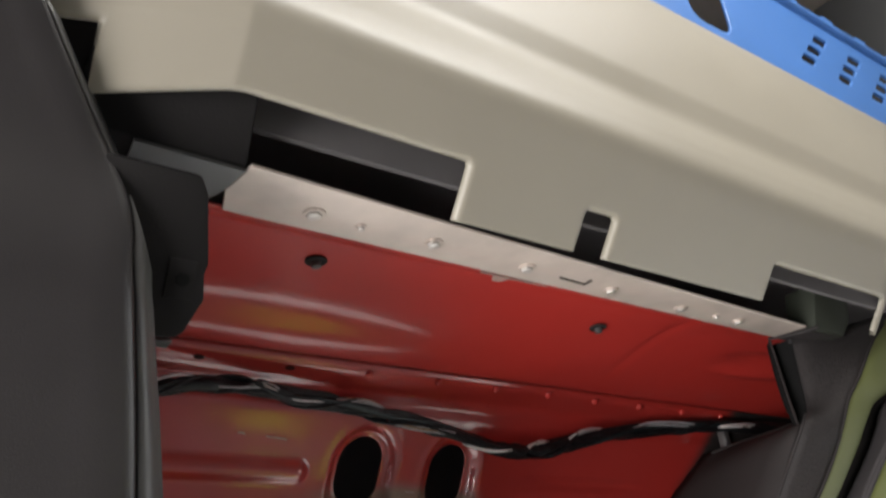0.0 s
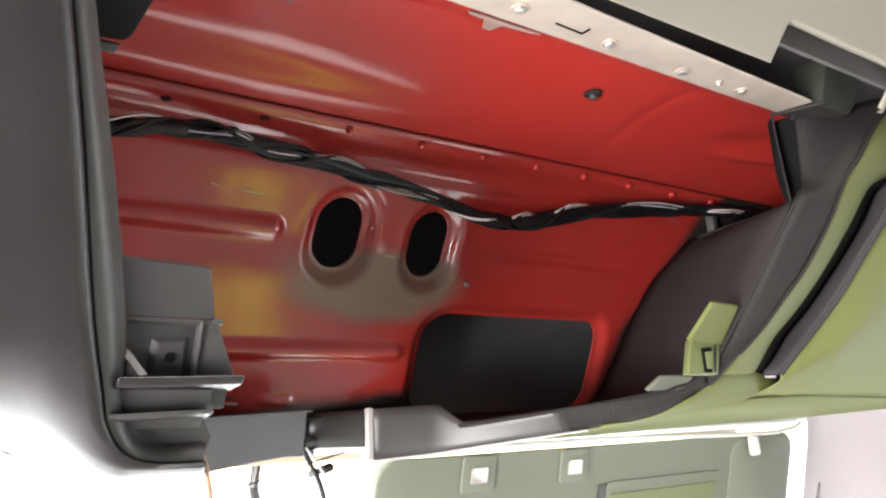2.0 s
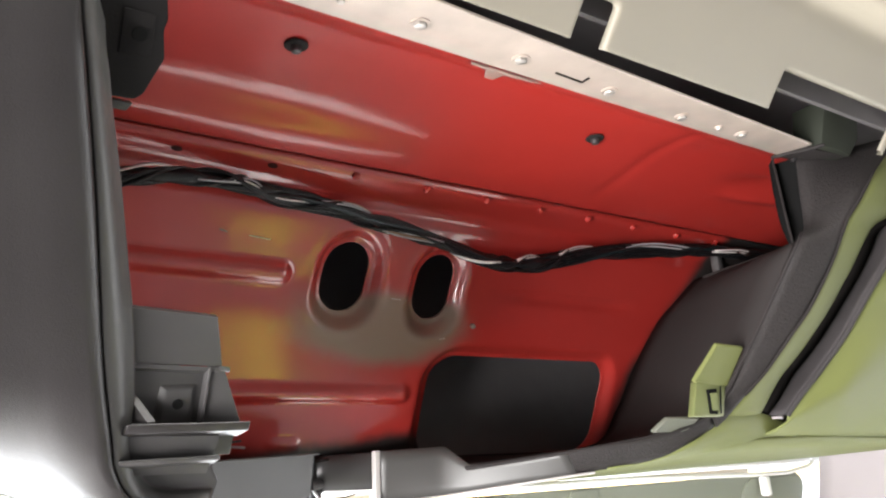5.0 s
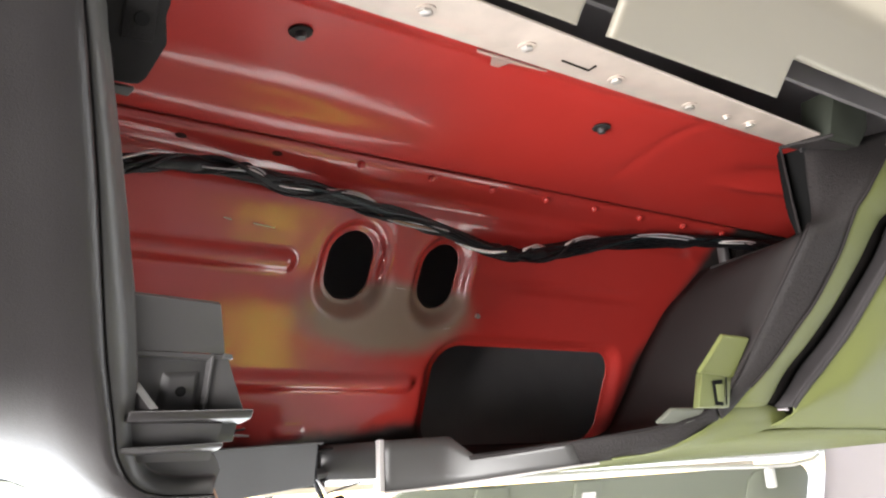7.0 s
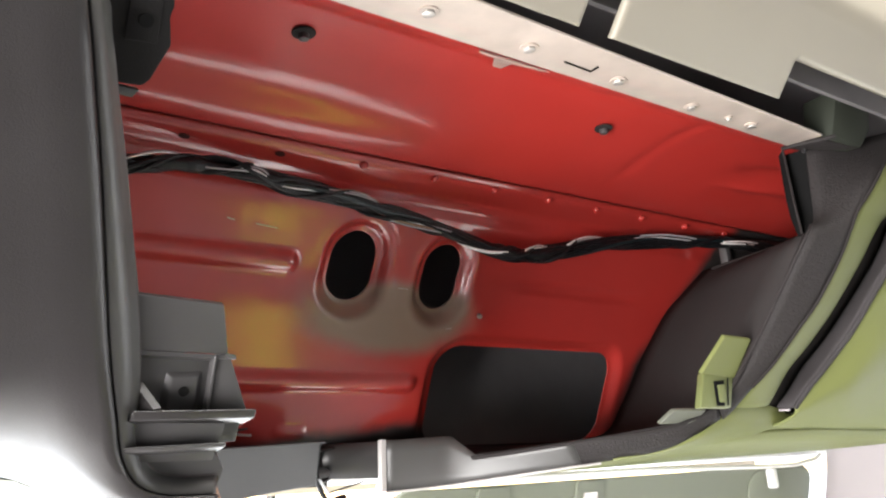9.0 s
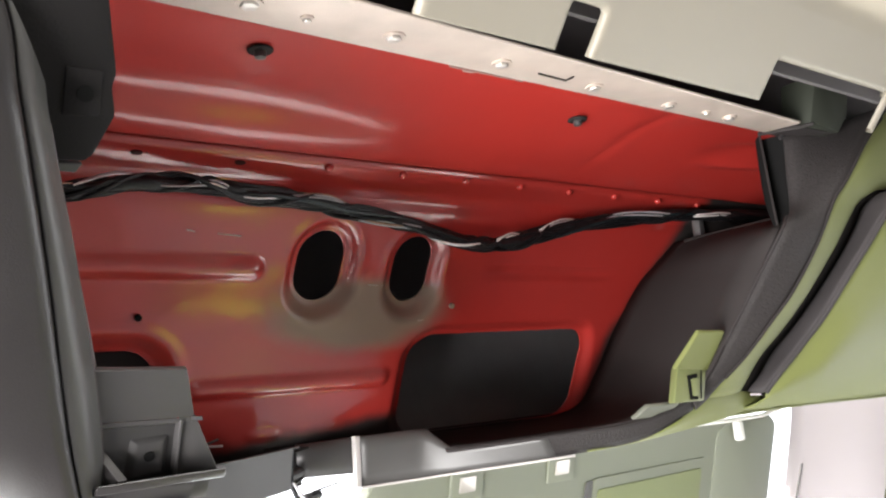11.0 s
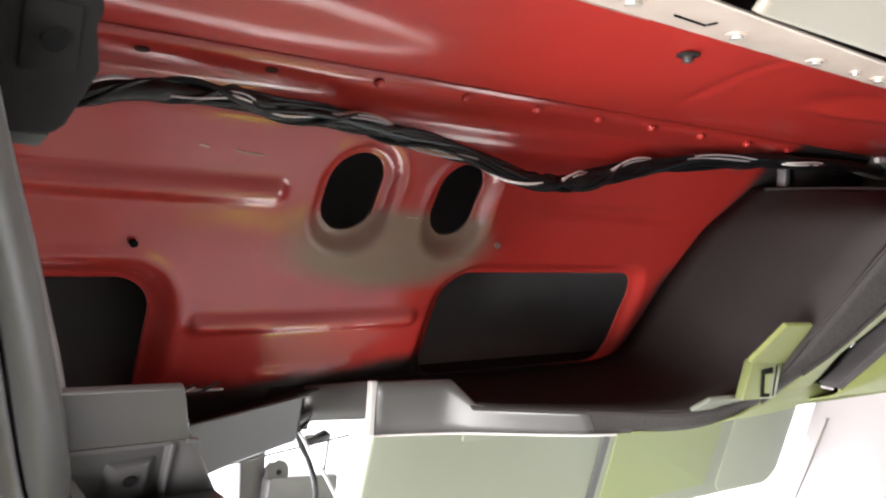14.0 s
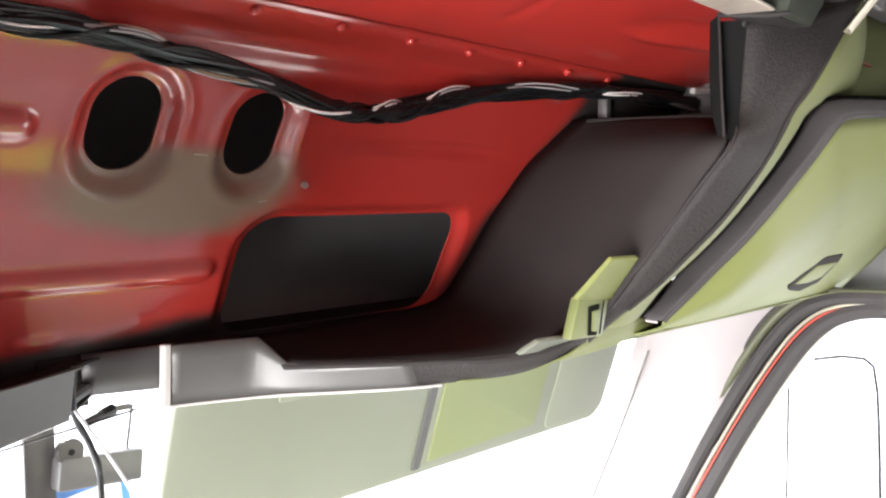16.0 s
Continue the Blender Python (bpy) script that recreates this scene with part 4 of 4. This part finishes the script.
part("corner_plate", trim_plate([(-0.372, 1.676), (-0.312, 1.676), (-0.306, 1.668), (-0.307, 1.655), (-0.325, 1.650), (-0.350, 1.652), (-0.368, 1.662)], 0.011, 0.004, 0.0008), GREY_IN, bracket)
part("lower_ledge", slab([on_trim(-0.366, 1.6790, 0.026), on_trim(-0.3140, 1.6805, 0.026), on_trim(-0.3120, 1.6790, 0.010), on_trim(-0.366, 1.6770, 0.010)],
                         [on_trim(-0.366, 1.6765, 0.026), on_trim(-0.3140, 1.6780, 0.026), on_trim(-0.3120, 1.6765, 0.010), on_trim(-0.366, 1.6745, 0.010)], 0.0006, 1), GREY_IN, bracket)
part("skirt", trim_plate([(-0.370, 1.691), (-0.3140, 1.6905), (-0.3145, 1.683), (-0.3160, 1.672), (-0.364, 1.672)], 0.0175, 0.006, 0.0008), GREY_IN, bracket)

tab = thing("support_tab", "grey plastic support tab under the red wall", "bracket")
part("face", slab([(-0.300, -0.028, 1.6845), (-0.156, 0.019, 1.6915), (-0.157, 0.026, 1.6590), (-0.205, 0.012, 1.6545), (-0.260, -0.008, 1.6480), (-0.300, -0.020, 1.6440)],
                  [(-0.300, -0.024, 1.6845), (-0.157, 0.023, 1.6915), (-0.158, 0.030, 1.6590), (-0.206, 0.016, 1.6545), (-0.261, -0.004, 1.6480), (-0.301, -0.016, 1.6440)], 0.0006, 1), GREY_IN, tab)
part("ledge", slab([(-0.300, -0.026, 1.6830), (-0.156, 0.023, 1.6905), (-0.158, 0.060, 1.6700), (-0.300, 0.050, 1.6600)], [(-0.300, -0.026, 1.6810), (-0.156, 0.023, 1.6885), (-0.158, 0.060, 1.6680), (-0.300, 0.050, 1.6580)]), BLACK, tab)
# A lighter tube paints the highlight along the tab's top edge.
part("edge", tube([(-0.300, -0.0285, 1.6846), (-0.152, 0.0185, 1.6922)], 0.0010, 6), SATIN, tab, "top edge with painted highlight")
part("connector", box((-0.285, 0.000, 1.680), (0.012, 0.008, 0.006), 0.001), GREEN, tab, "pale green wire connector")

# ---- wire harness ----
HARNESS = [(-0.395, -0.070, 1.860), (-0.345, -0.072, 1.869), (-0.300, -0.071, 1.877), (-0.255, -0.066, 1.8795), (-0.219, -0.060, 1.8785), (-0.165, -0.054, 1.877), (-0.116, -0.048, 1.872), (-0.057, -0.049, 1.861), (-0.010, -0.052, 1.852), (0.025, -0.053, 1.851), (0.060, -0.054, 1.857), (0.119, -0.058, 1.871), (0.190, -0.064, 1.880), (0.255, -0.073, 1.886), (0.315, -0.080, 1.887), (0.400, -0.085, 1.889), (0.495, -0.088, 1.891)]
harness = thing("wire_harness", "black taped wire harness with pale wires, along the red wall", "wires")
axis = lerp_list(HARNESS, 240)
frames_h = []
for i, p in enumerate(axis):
    dd = (axis[min(i + 1, 239)] - axis[max(i - 1, 0)]).normalized()
    u = dd.cross(Vector((0, 0.2, 1))).normalized()
    frames_h.append((p, u, u.cross(dd).normalized()))


def strand(r_off, phase, turns, radius, i0=0, i1=240, wobble=0.0, sides=6):
    pts = []
    for i in range(i0, i1, 2):
        p, u, v = frames_h[i]
        ang = phase + turns * 2 * math.pi * i / 240 + wobble * math.sin(i * 0.11 + phase)
        rr = r_off * (1.0 + 0.22 * math.sin(i * 0.07 + phase * 2))
        pts.append(p + u * rr * math.cos(ang) + v * rr * math.sin(ang))
    return tube(pts, radius, sides)


rng = random.Random(4)
TINTS = [WIRE_BLACK, WIRE_BLACK, WIRE_BLACK, WIRE_BLACK, WIRE_TEAL]
part("tape", tube([f[0] for f in frames_h[::2]], [0.0046 + 0.0011 * math.sin(i * 0.55) + 0.0007 * math.sin(i * 1.7) for i in range(120)], 12), WIRE_BLACK, harness, "black cloth tape")
for k in range(15):
    part("wire", strand(rng.uniform(0.0036, 0.0064), rng.uniform(0, 6.28), rng.uniform(1.2, 4.6) * rng.choice((1, 1, -1)), rng.uniform(0.0011, 0.0019), wobble=rng.uniform(0.5, 1.6), sides=6), rng.choice(TINTS), harness)
# pale wires that come to the surface for a short way, mostly in pairs
i0 = 2
while i0 < 226:
    near = i0 < 90
    n = rng.randint(8, 16) if near else rng.randint(12, 20)
    a0 = rng.uniform(-1.9, 0.6)
    lean = rng.choice((1.5, 2.5, -2.0))
    for k in range(rng.choice((1, 2, 2, 3)) if near else 2):
        mat = rng.choice([WIRE_GREY, WIRE_GREY, WIRE_GREEN, WIRE_TAN, WIRE_WHITE]) if near else rng.choice([WIRE_WHITE, WIRE_WHITE, WIRE_GREY])
        j0, j1 = i0 + k, min(238, i0 + k + n)
        pts = []
        for i in range(j0, j1 + 1):
            p, u, v = frames_h[i]
            f = (i - j0) / (j1 - j0)
            ang = a0 + 0.32 * k + lean * 2 * math.pi * (i - j0) / 240
            rr = 0.0050 + 0.0030 * math.sin(math.pi * f) + (0.0012 * k if not near else 0.0)
            pts.append(p + u * rr * math.cos(ang) + v * rr * math.sin(ang))
        part("wire", tube(pts, 0.00065 if near else 0.00075, 6), mat, harness, "pale wire showing through the tape")
    i0 += n + (rng.randint(-2, 5) if near else rng.randint(5, 11))
part("plug", tube([(0.425, -0.0990, 1.8990), (0.465, -0.1000, 1.9030)], 0.0030, 10), WIRE_WHITE, harness, "white wire connector")

loose = thing("loose_wires", "black and grey wires hanging beside the support tab", "wires")
part("wire", tube(lerp_list([(-0.150, 0.034, 1.690), (-0.151, 0.036, 1.668), (-0.149, 0.034, 1.655), (-0.143, 0.030, 1.640), (-0.138, 0.028, 1.615), (-0.140, 0.028, 1.56), (-0.142, 0.03, 1.50)], 30), 0.0022, 8), WIRE_BLACK, loose)
part("wire", tube(lerp_list([(-0.152, 0.030, 1.664), (-0.146, 0.026, 1.652), (-0.138, 0.022, 1.638), (-0.124, 0.020, 1.612), (-0.112, 0.02, 1.585), (-0.10, 0.02, 1.54)], 26), 0.0013, 8), WIRE_GREY, loose)
part("wire", tube(lerp_list([(-0.150, 0.040, 1.660), (-0.135, 0.055, 1.662), (-0.115, 0.07, 1.668), (-0.095, 0.085, 1.676)], 18), 0.0016, 8), WIRE_BLACK, loose)
part("wire", tube(lerp_list([(-0.305, -0.13, 1.662), (-0.300, -0.128, 1.650), (-0.297, -0.126, 1.630), (-0.299, -0.126, 1.60), (-0.303, -0.125, 1.55)], 18), 0.0016, 8), WIRE_TAN, loose)
part("sleeve", tube([(-0.150, 0.046, 1.667), (-0.128, 0.062, 1.670)], 0.0048, 10), GREY_IN, loose, "grey corrugated sleeve")
rod = thing("thin_rod", "thin black rod with a ribbed grey cable end beside it", "rod")
part("rod", tube([(-0.200, 0.0745, 1.6340), (-0.1836, 0.0638, 1.6389), (-0.116, 0.0200, 1.6598)], 0.0008, 8), WIRE_BLACK, rod)
grip_end = part("cable_end", tube([(-0.128, 0.070, 1.6425), (-0.103, 0.078, 1.6470)], 0.0032, 10), PALE, rod, "ribbed grey cable end")
for k in range(5):
    c0 = Vector((-0.112, 0.0751, 1.6454)).lerp(Vector((-0.103, 0.078, 1.6470)), k / 4)
    part("rib", ngon(c0, (0.025, 0.008, 0.0045), 0.0042, 0.0012, 10), GREY, grip_end)
bits = thing("loose_connector_wires", "tangle of thin wires in the tray corner", "wires")
rng = random.Random(9)
for k in range(9):
    x0, z0 = -0.312 + 0.007 * k, 1.690 + 0.0012 * k
    mid = Vector((x0 + 0.022, 0.020 + rng.uniform(-0.008, 0.008), z0 + rng.uniform(0.002, 0.010)))
    tail = Vector((x0 + 0.040 + rng.uniform(0, 0.02), 0.030, z0 + rng.uniform(0.0, 0.010)))
    part("wire", tube(lerp_list([(x0 - 0.012, 0.016 + rng.uniform(-0.006, 0.006), z0 - 0.012), (x0, 0.018, z0 + rng.uniform(-0.004, 0.002)), mid, tail], 14), 0.0010, 6), (WIRE_BLACK, WIRE_GREY, WIRE_BLACK, WIRE_TAN, WIRE_WHITE, WIRE_BLACK, WIRE_BLACK, WIRE_GREY, WIRE_BLACK)[k], bits)
part("plug", box((-0.303, 0.016, 1.688), (0.016, 0.008, 0.006), 0.0012, Matrix.Rotation(0.15, 4, "Y")), WIRE_GREEN, bits, "small green plug")
part("plug", box((-0.292, 0.017, 1.6885), (0.009, 0.007, 0.005), 0.0010, Matrix.Rotation(-0.2, 4, "Y")), WIRE_GREY, bits, "pale grey plug")

# ---- sun visor ----
def visor_point(x, z, off=0.0):
    return Vector((x, 0.126 - 0.3 * (z - 1.596) - off, z))


def visor_plate(outline, off, thick, bevel):
    return slab([visor_point(x, z, off) for x, z in outline], [visor_point(x, z, off - thick) for x, z in outline], bevel, 3)


def round_rect(x0, x1, z0, z1, r, n=6):
    out = []
    for cx, cz, a0 in ((x1 - r, z1 - r, 0), (x0 + r, z1 - r, 90), (x0 + r, z0 + r, 180), (x1 - r, z0 + r, 270)):
        for k in range(n + 1):
            a = radians(a0 + 90 * k / n)
            out.append((cx + r * math.cos(a), cz + r * math.sin(a)))
    return out


visor = thing("sun_visor", "sage grey plastic sun visor hanging below the roof trim", "sun visor")
def visor_outline():
    out = []
    for x, z in round_rect(-0.032, 0.695, 1.470, 1.650, 0.026):
        drop = 0.035 * smooth01(0.45, -0.05, x) if z < 1.55 else 0.0
        out.append((x, z - drop * -0.6))
    return out


part("board", visor_plate(visor_outline(), 0.0, 0.018, 0.006), SAGE, visor)
part("mirror_frame", visor_plate(round_rect(0.296, 0.522, 1.488, 1.606, 0.006), 0.0025, 0.005, 0.0012), SAGE, visor)
part("mirror_lid", visor_plate(round_rect(0.305, 0.513, 1.496, 1.592, 0.004), 0.0045, 0.005, 0.0010), LIME, visor, "pale green mirror lid")
part("hinge_gap", visor_plate(round_rect(0.284, 0.2945, 1.490, 1.604, 0.002), 0.0028, 0.004, 0.0006), PALE, visor, "dark grey hinge strip")
part("end_cap", visor_plate(round_rect(0.545, 0.693, 1.478, 1.645, 0.02), 0.0018, 0.004, 0.001), SAGE, visor)
for x in (0.095, 0.238):
    c = part("clip", visor_plate(round_rect(x - 0.022, x + 0.022, 1.611, 1.647, 0.004), 0.003, 0.006, 0.001), SAGE, visor)
    part("spring", visor_plate(round_rect(x - 0.011, x + 0.011, 1.619, 1.635, 0.002), 0.0045, 0.004, 0.0008), BOLT, c, "bright metal spring clip")
part("rod", tube([(-0.05, 0.106, 1.655), (0.30, 0.100, 1.656), (0.575, 0.104, 1.650), (0.643, 0.104, 1.650), (0.690, 0.101, 1.656), (0.705, 0.099, 1.662), (0.697, 0.097, 1.670)], 0.0030, 10), WHITE, visor, "white hinge rod")
part("hinge", box((0.583, 0.104, 1.634), (0.012, 0.012, 0.026), 0.003), WHITE, visor, "white hinge block")

# underside of the header between trim and visor
tagged(thicken(finish("header_underside", ruled(lerp_list([(x, y + 0.0025, z + 0.002) for x, y, z in BOT[2:-1]] + [(0.30, -0.150, 1.679), (0.50, -0.146, 1.674), (0.75, -0.143, 1.671)], 50),
                lerp_list([(-0.02, 0.115, 1.656), (0.05, 0.115, 1.657), (0.10, 0.115, 1.658), (0.16, 0.114, 1.659), (0.22, 0.113, 1.66), (0.28, 0.112, 1.661), (0.33, 0.11, 1.662), (0.42, 0.108, 1.664), (0.58, 0.105, 1.666), (0.75, 0.10, 1.668)], 50), 3), GREEN), 0.003, 1.0), "pale green underside of the windscreen header", "header", kind="structure")
tagged(finish("header_beam", box((-0.45, 0.20, 1.668), (2.6, 0.19, 0.012), 0.003), WHITE), "white painted windscreen header", "header", kind="structure")

# sensor mount on the windscreen
mount = thing("windscreen_camera_mount", "grey plastic camera mount fixed to the windscreen", "camera mount")
part("plate", box((-0.052, 0.315, 1.535), (0.030, 0.008, 0.10), 0.003), GREY, mount)
part("block", box((0.000, 0.305, 1.532), (0.085, 0.02, 0.032), 0.004, Matrix.Rotation(0.1, 4, "Y")), GREY_IN, mount)
lug = part("lug", ngon((-0.030, 0.300, 1.556), (0, 1, 0), 0.013, 0.008, 20, 0, 0.001), GREY, mount)
part("hole", ngon((-0.030, 0.2955, 1.556), (0, 1, 0), 0.003, 0.0012, 12), HOLE, lug)
part("arm", tube([(-0.052, 0.318, 1.56), (-0.052, 0.345, 1.63), (-0.05, 0.335, 1.672)], 0.006, 8), GREY, mount)
part("strut", tube([(0.030, 0.305, 1.545), (0.042, 0.315, 1.585)], 0.0016, 6), GREY, mount)
part("label", box((0.02, 0.306, 1.586), (0.03, 0.001, 0.006)), GREY, mount, "plain grey label")
part("card_holder", tube([(-0.052, 0.318, 1.49), (-0.015, 0.332, 1.485)], 0.003, 6), GREY, mount)
tag = thing("toll_card", "white card with blue border on the windscreen", "card")
part("card", box((-0.015, 0.33, 1.480), (0.115, 0.002, 0.060), 0.0, Matrix.Rotation(-0.1, 4, "Y")), WHITE, tag)
part("border", box((-0.015, 0.327, 1.509), (0.115, 0.002, 0.010), 0.0, Matrix.Rotation(-0.1, 4, "Y")), BLUE, tag, "bright blue border")
part("border", box((0.040, 0.327, 1.485), (0.008, 0.002, 0.055), 0.0, Matrix.Rotation(-0.1, 4, "Y")), BLUE, tag, "bright blue border")

# ---- blue crate on the shelf ----
crate = thing("storage_crate", "blue plastic slotted crate standing on the overhead shelf", "crate")
CX0, CX1, CZ0, CZ1 = 0.02, 0.71, 2.166, 2.318


def crate_cut(x, z):
    d = 1.0
    for k in range(-4, 6):
        cx = 0.395 + 0.075 * k
        if cx < CX0 + 0.03 or cx > CX1 - 0.03 or 0.06 < cx < 0.265:
            continue
        for zz in (2.242, 2.263, 2.284):
            d = min(d, sd_round_box(x - 1.0 * (z - 2.263), z, cx - 0.013, cx + 0.013, zz - 0.0068, zz + 0.0068, 0.002))
    return min(d, sd_round_box(x, z, 0.085, 0.150, 2.211, 2.30, 0.02))


me = sheet(frange(CX0, CX1, 0.004), frange(CZ0, CZ1, 0.004), lambda x, z: Vector((x, -0.300 - 0.02 * (z - CZ0), z)), crate_cut)
me.materials.append(BLUE)
cf = new("front_panel", me)
cf.parent = crate
thicken(cf, 0.003, -1.0)
part("back_wall", box(((CX0 + CX1) / 2, 0.08, (CZ0 + CZ1) / 2), (CX1 - CX0, 0.004, CZ1 - CZ0), 0.001), BLUE, crate)
for x in (CX0 + 0.002, CX1 - 0.002):
    part("side_wall", box((x, -0.11, (CZ0 + CZ1) / 2), (0.004, 0.378, CZ1 - CZ0), 0.001), BLUE, crate)
part("base", box(((CX0 + CX1) / 2, -0.11, CZ0 + 0.003), (CX1 - CX0 - 0.01, 0.372, 0.006), 0.001), BLUE, crate)
part("rim", tube([(CX0, -0.305, CZ1), (CX1, -0.305, CZ1)], 0.005, 8), BLUE, crate)
for k in range(9):
    part("lug", box((CX0 + 0.05 + 0.075 * k, -0.306, CZ1 + 0.004), (0.024, 0.006, 0.010), 0.002), BLUE, crate)

# ---- pillar, door seal, door, mirror ----
pl = lerp_list([(0.690, 0.080, 1.672), (0.705, 0.105, 1.60), (0.735, 0.20, 1.35), (0.775, 0.36, 1.05)], 24)
pr = lerp_list([(0.758, -0.110, 1.676), (0.766, -0.078, 1.63), (0.772, 0.0, 1.40), (0.784, 0.13, 1.08)], 24)
pillar = tagged(thicken(finish("windscreen_pillar", ruled(pl, pr, 10, Vector((-0.022, -0.016, 0))), PILLAR), 0.012, 1.0), "pale plastic windscreen pillar trim", "pillar", kind="structure")
part("seam", tube([(0.700, 0.086, 1.575), (0.694, 0.107, 1.506), (0.682, 0.127, 1.439), (0.667, 0.146, 1.376), (0.655, 0.166, 1.31)], 0.0013, 6), GREY, pillar, "thin dark panel seam")
seal = thing("door_seal", "black rubber door seal with red lip", "door seal")
SEAL = [(0.745, -0.62, 1.664), (0.745, -0.40, 1.664), (0.742, -0.22, 1.662), (0.742, -0.15, 1.655), (0.742, -0.105, 1.625), (0.742, -0.060, 1.560), (0.744, -0.005, 1.460), (0.748, 0.045, 1.360), (0.755, 0.12, 1.20)]


def shifted(pts, dy, dz, dx=0.0):
    return lerp_list([(x + dx, y + dy, z + dz) for x, y, z in pts], 50)


thicken(part("backing", ruled(shifted(SEAL, 0.030, 0.012, 0.006), shifted(SEAL, -0.026, -0.010, 0.006), 1), RUBBER, seal), 0.004, 1.0)
part("outer_lip", tube(shifted(SEAL, 0.027, 0.011), 0.0058, 10), SEAL_EDGE, seal, "olive green seal edge")
part("edge", tube(shifted(SEAL, 0.0345, 0.0140), 0.0032, 8), RUBBER, seal)
part("rim", tube(shifted(SEAL, -0.0315, -0.0110), 0.0014, 8), BEIGE, seal, "thin beige outer edge")
part("tube", tube(shifted(SEAL, 0.011, 0.005), 0.010, 10), RUBBER, seal)
part("beige_lip", tube(shifted(SEAL, -0.003, -0.001, -0.006), 0.0020, 8), BEIGE, seal, "thin beige seal line")
part("red_lip", tube(shifted(SEAL, -0.008, -0.003, -0.006), 0.0013, 8), REDLINE, seal, "thin red seal line")
part("inner_tube", tube(shifted(SEAL, -0.020, -0.007), 0.0115, 10), RUBBER, seal)
mirror = thing("mirror_bracket", "dark tubular mirror bracket outside the door window", "bracket")
part("hoop", tube([(1.25, y, z) for y, z in ((0.030, 1.488), (-0.02, 1.500), (-0.056, 1.500), (-0.072, 1.488), (-0.080, 1.44), (-0.085, 1.36), (-0.09, 1.25), (-0.09, 1.10))] + [(0.90, -0.09, 1.06)], 0.0027, 8), BLACK, mirror)
part("arm", tube([(1.24, 0.072, 1.43), (1.24, 0.070, 1.10), (0.92, 0.10, 1.05)], 0.0025, 8), BLACK, mirror)

# ---- the cab round it, mostly unseen; it shapes light and reflections ----
def shell(name, c, s, mat, label, category="wall", turn=None):
    return tagged(finish(name, box(c, s, 0.0, turn), mat), label, category, kind="structure")


shell("floor", (-0.45, -0.75, 0.78), (2.6, 3.2, 0.04), PALE, "grey cab floor", "floor")
shell("chassis", (-0.45, -0.75, 0.38), (2.4, 2.8, 0.76), GREY_IN, "dark chassis under the cab", "chassis")
# The ceiling panels leave a made-up gap for the added overhead fill.
for c, sz in (((-0.45, -0.045, 2.70), (2.6, 1.07, 0.04)), ((-0.45, -1.66, 2.70), (2.6, 1.08, 0.04)), ((-1.075, -0.85, 2.70), (1.35, 0.54, 0.04)), ((0.625, -0.85, 2.70), (0.45, 0.54, 0.04))):
    shell("ceiling", c, sz, TAN, "tan cab ceiling with a gap at the added overhead lamp", "ceiling")
shell("wall_front_upper", (-0.45, 0.325, 2.18), (2.6, 0.03, 1.05), TAN, "tan upper front wall behind the shelf")
shell("wall_front_lower", (-0.45, 0.82, 0.92), (2.6, 0.05, 0.28), GREY_IN, "dark dashboard front wall")
# Out of view; made pale to bounce light up and brighten reflections.
shell("dashboard", (-0.45, 0.455, 0.99), (2.5, 0.75, 0.08), CONCRETE, "unseen pale dashboard top that bounces sunlight upwards", "dashboard")
for side, x in (("right", 0.835), ("left", -1.735)):
    # on the left only a low unseen sill, to make room for the added fill
    shell("wall_%s_lower" % side, (x, -0.85, 0.95 if x > 0 else 0.81), (0.05, 2.6, 0.34 if x > 0 else 0.06), GREY_IN, "dark lower door wall" if x > 0 else "dark unseen sill below the added left fill")
    # unseen walls; their grey keeps reflections in the red paint dark
    shell("wall_%s_upper" % side, (x, -0.85, 2.20), (0.05, 2.6, 1.06), LINING, "grey upper side wall")
    shell("wall_%s_rear" % side, (x, -1.60, 1.40), (0.05, 1.1, 0.60), LINING, "grey side wall behind the door")
shell("wall_rear", (-0.45, -2.16, 1.74), (2.6, 0.05, 1.92), LINING, "grey rear cab wall")
# Seat out of view, placed and toned for its reflection in the red paint.
seat = thing("unseen_seat", "unseen grey cloth seat, added for its reflection", "seat")
part("cushion", box((0.28, -0.62, 0.99), (0.50, 0.52, 0.16), 0.05, None, 4), CLOTH, seat)
part("backrest", box((0.28, -0.97, 1.24), (0.46, 0.14, 0.54), 0.05, Matrix.Rotation(0.18, 4, "X"), 4), CLOTH, seat)
part("base", box((0.28, -0.64, 0.86), (0.40, 0.42, 0.14), 0.01), GREY_IN, seat)
# Unseen yellow shapes, added so the red paint reflects a yellow patch.
vest = thing("yellow_reflection_fold", "unseen yellow fold on the seat, added for its reflection", "vest")
part("fold", box((0.245, -0.69, 1.090), (0.13, 0.17, 0.07), 0.025, Matrix.Rotation(0.4, 4, "Z"), 4), HIVIS, vest)
jacket = thing("yellow_reflection_heap", "unseen yellow heap on the cab floor, added for its reflection", "jacket")
part("body", box((0.31, -0.198, 0.845), (0.23, 0.12, 0.090), 0.03, Matrix.Rotation(0.1, 4, "Z"), 4), HIVIS, jacket)
part("sleeve", tube(lerp_list([(0.21, -0.22, 0.850), (0.17, -0.18, 0.835), (0.20, -0.13, 0.830)], 12), 0.028, 10), HIVIS, jacket)
shell("ground", (0, 0, -0.05), (400, 400, 0.1), CONCRETE, "pale concrete yard", "ground")
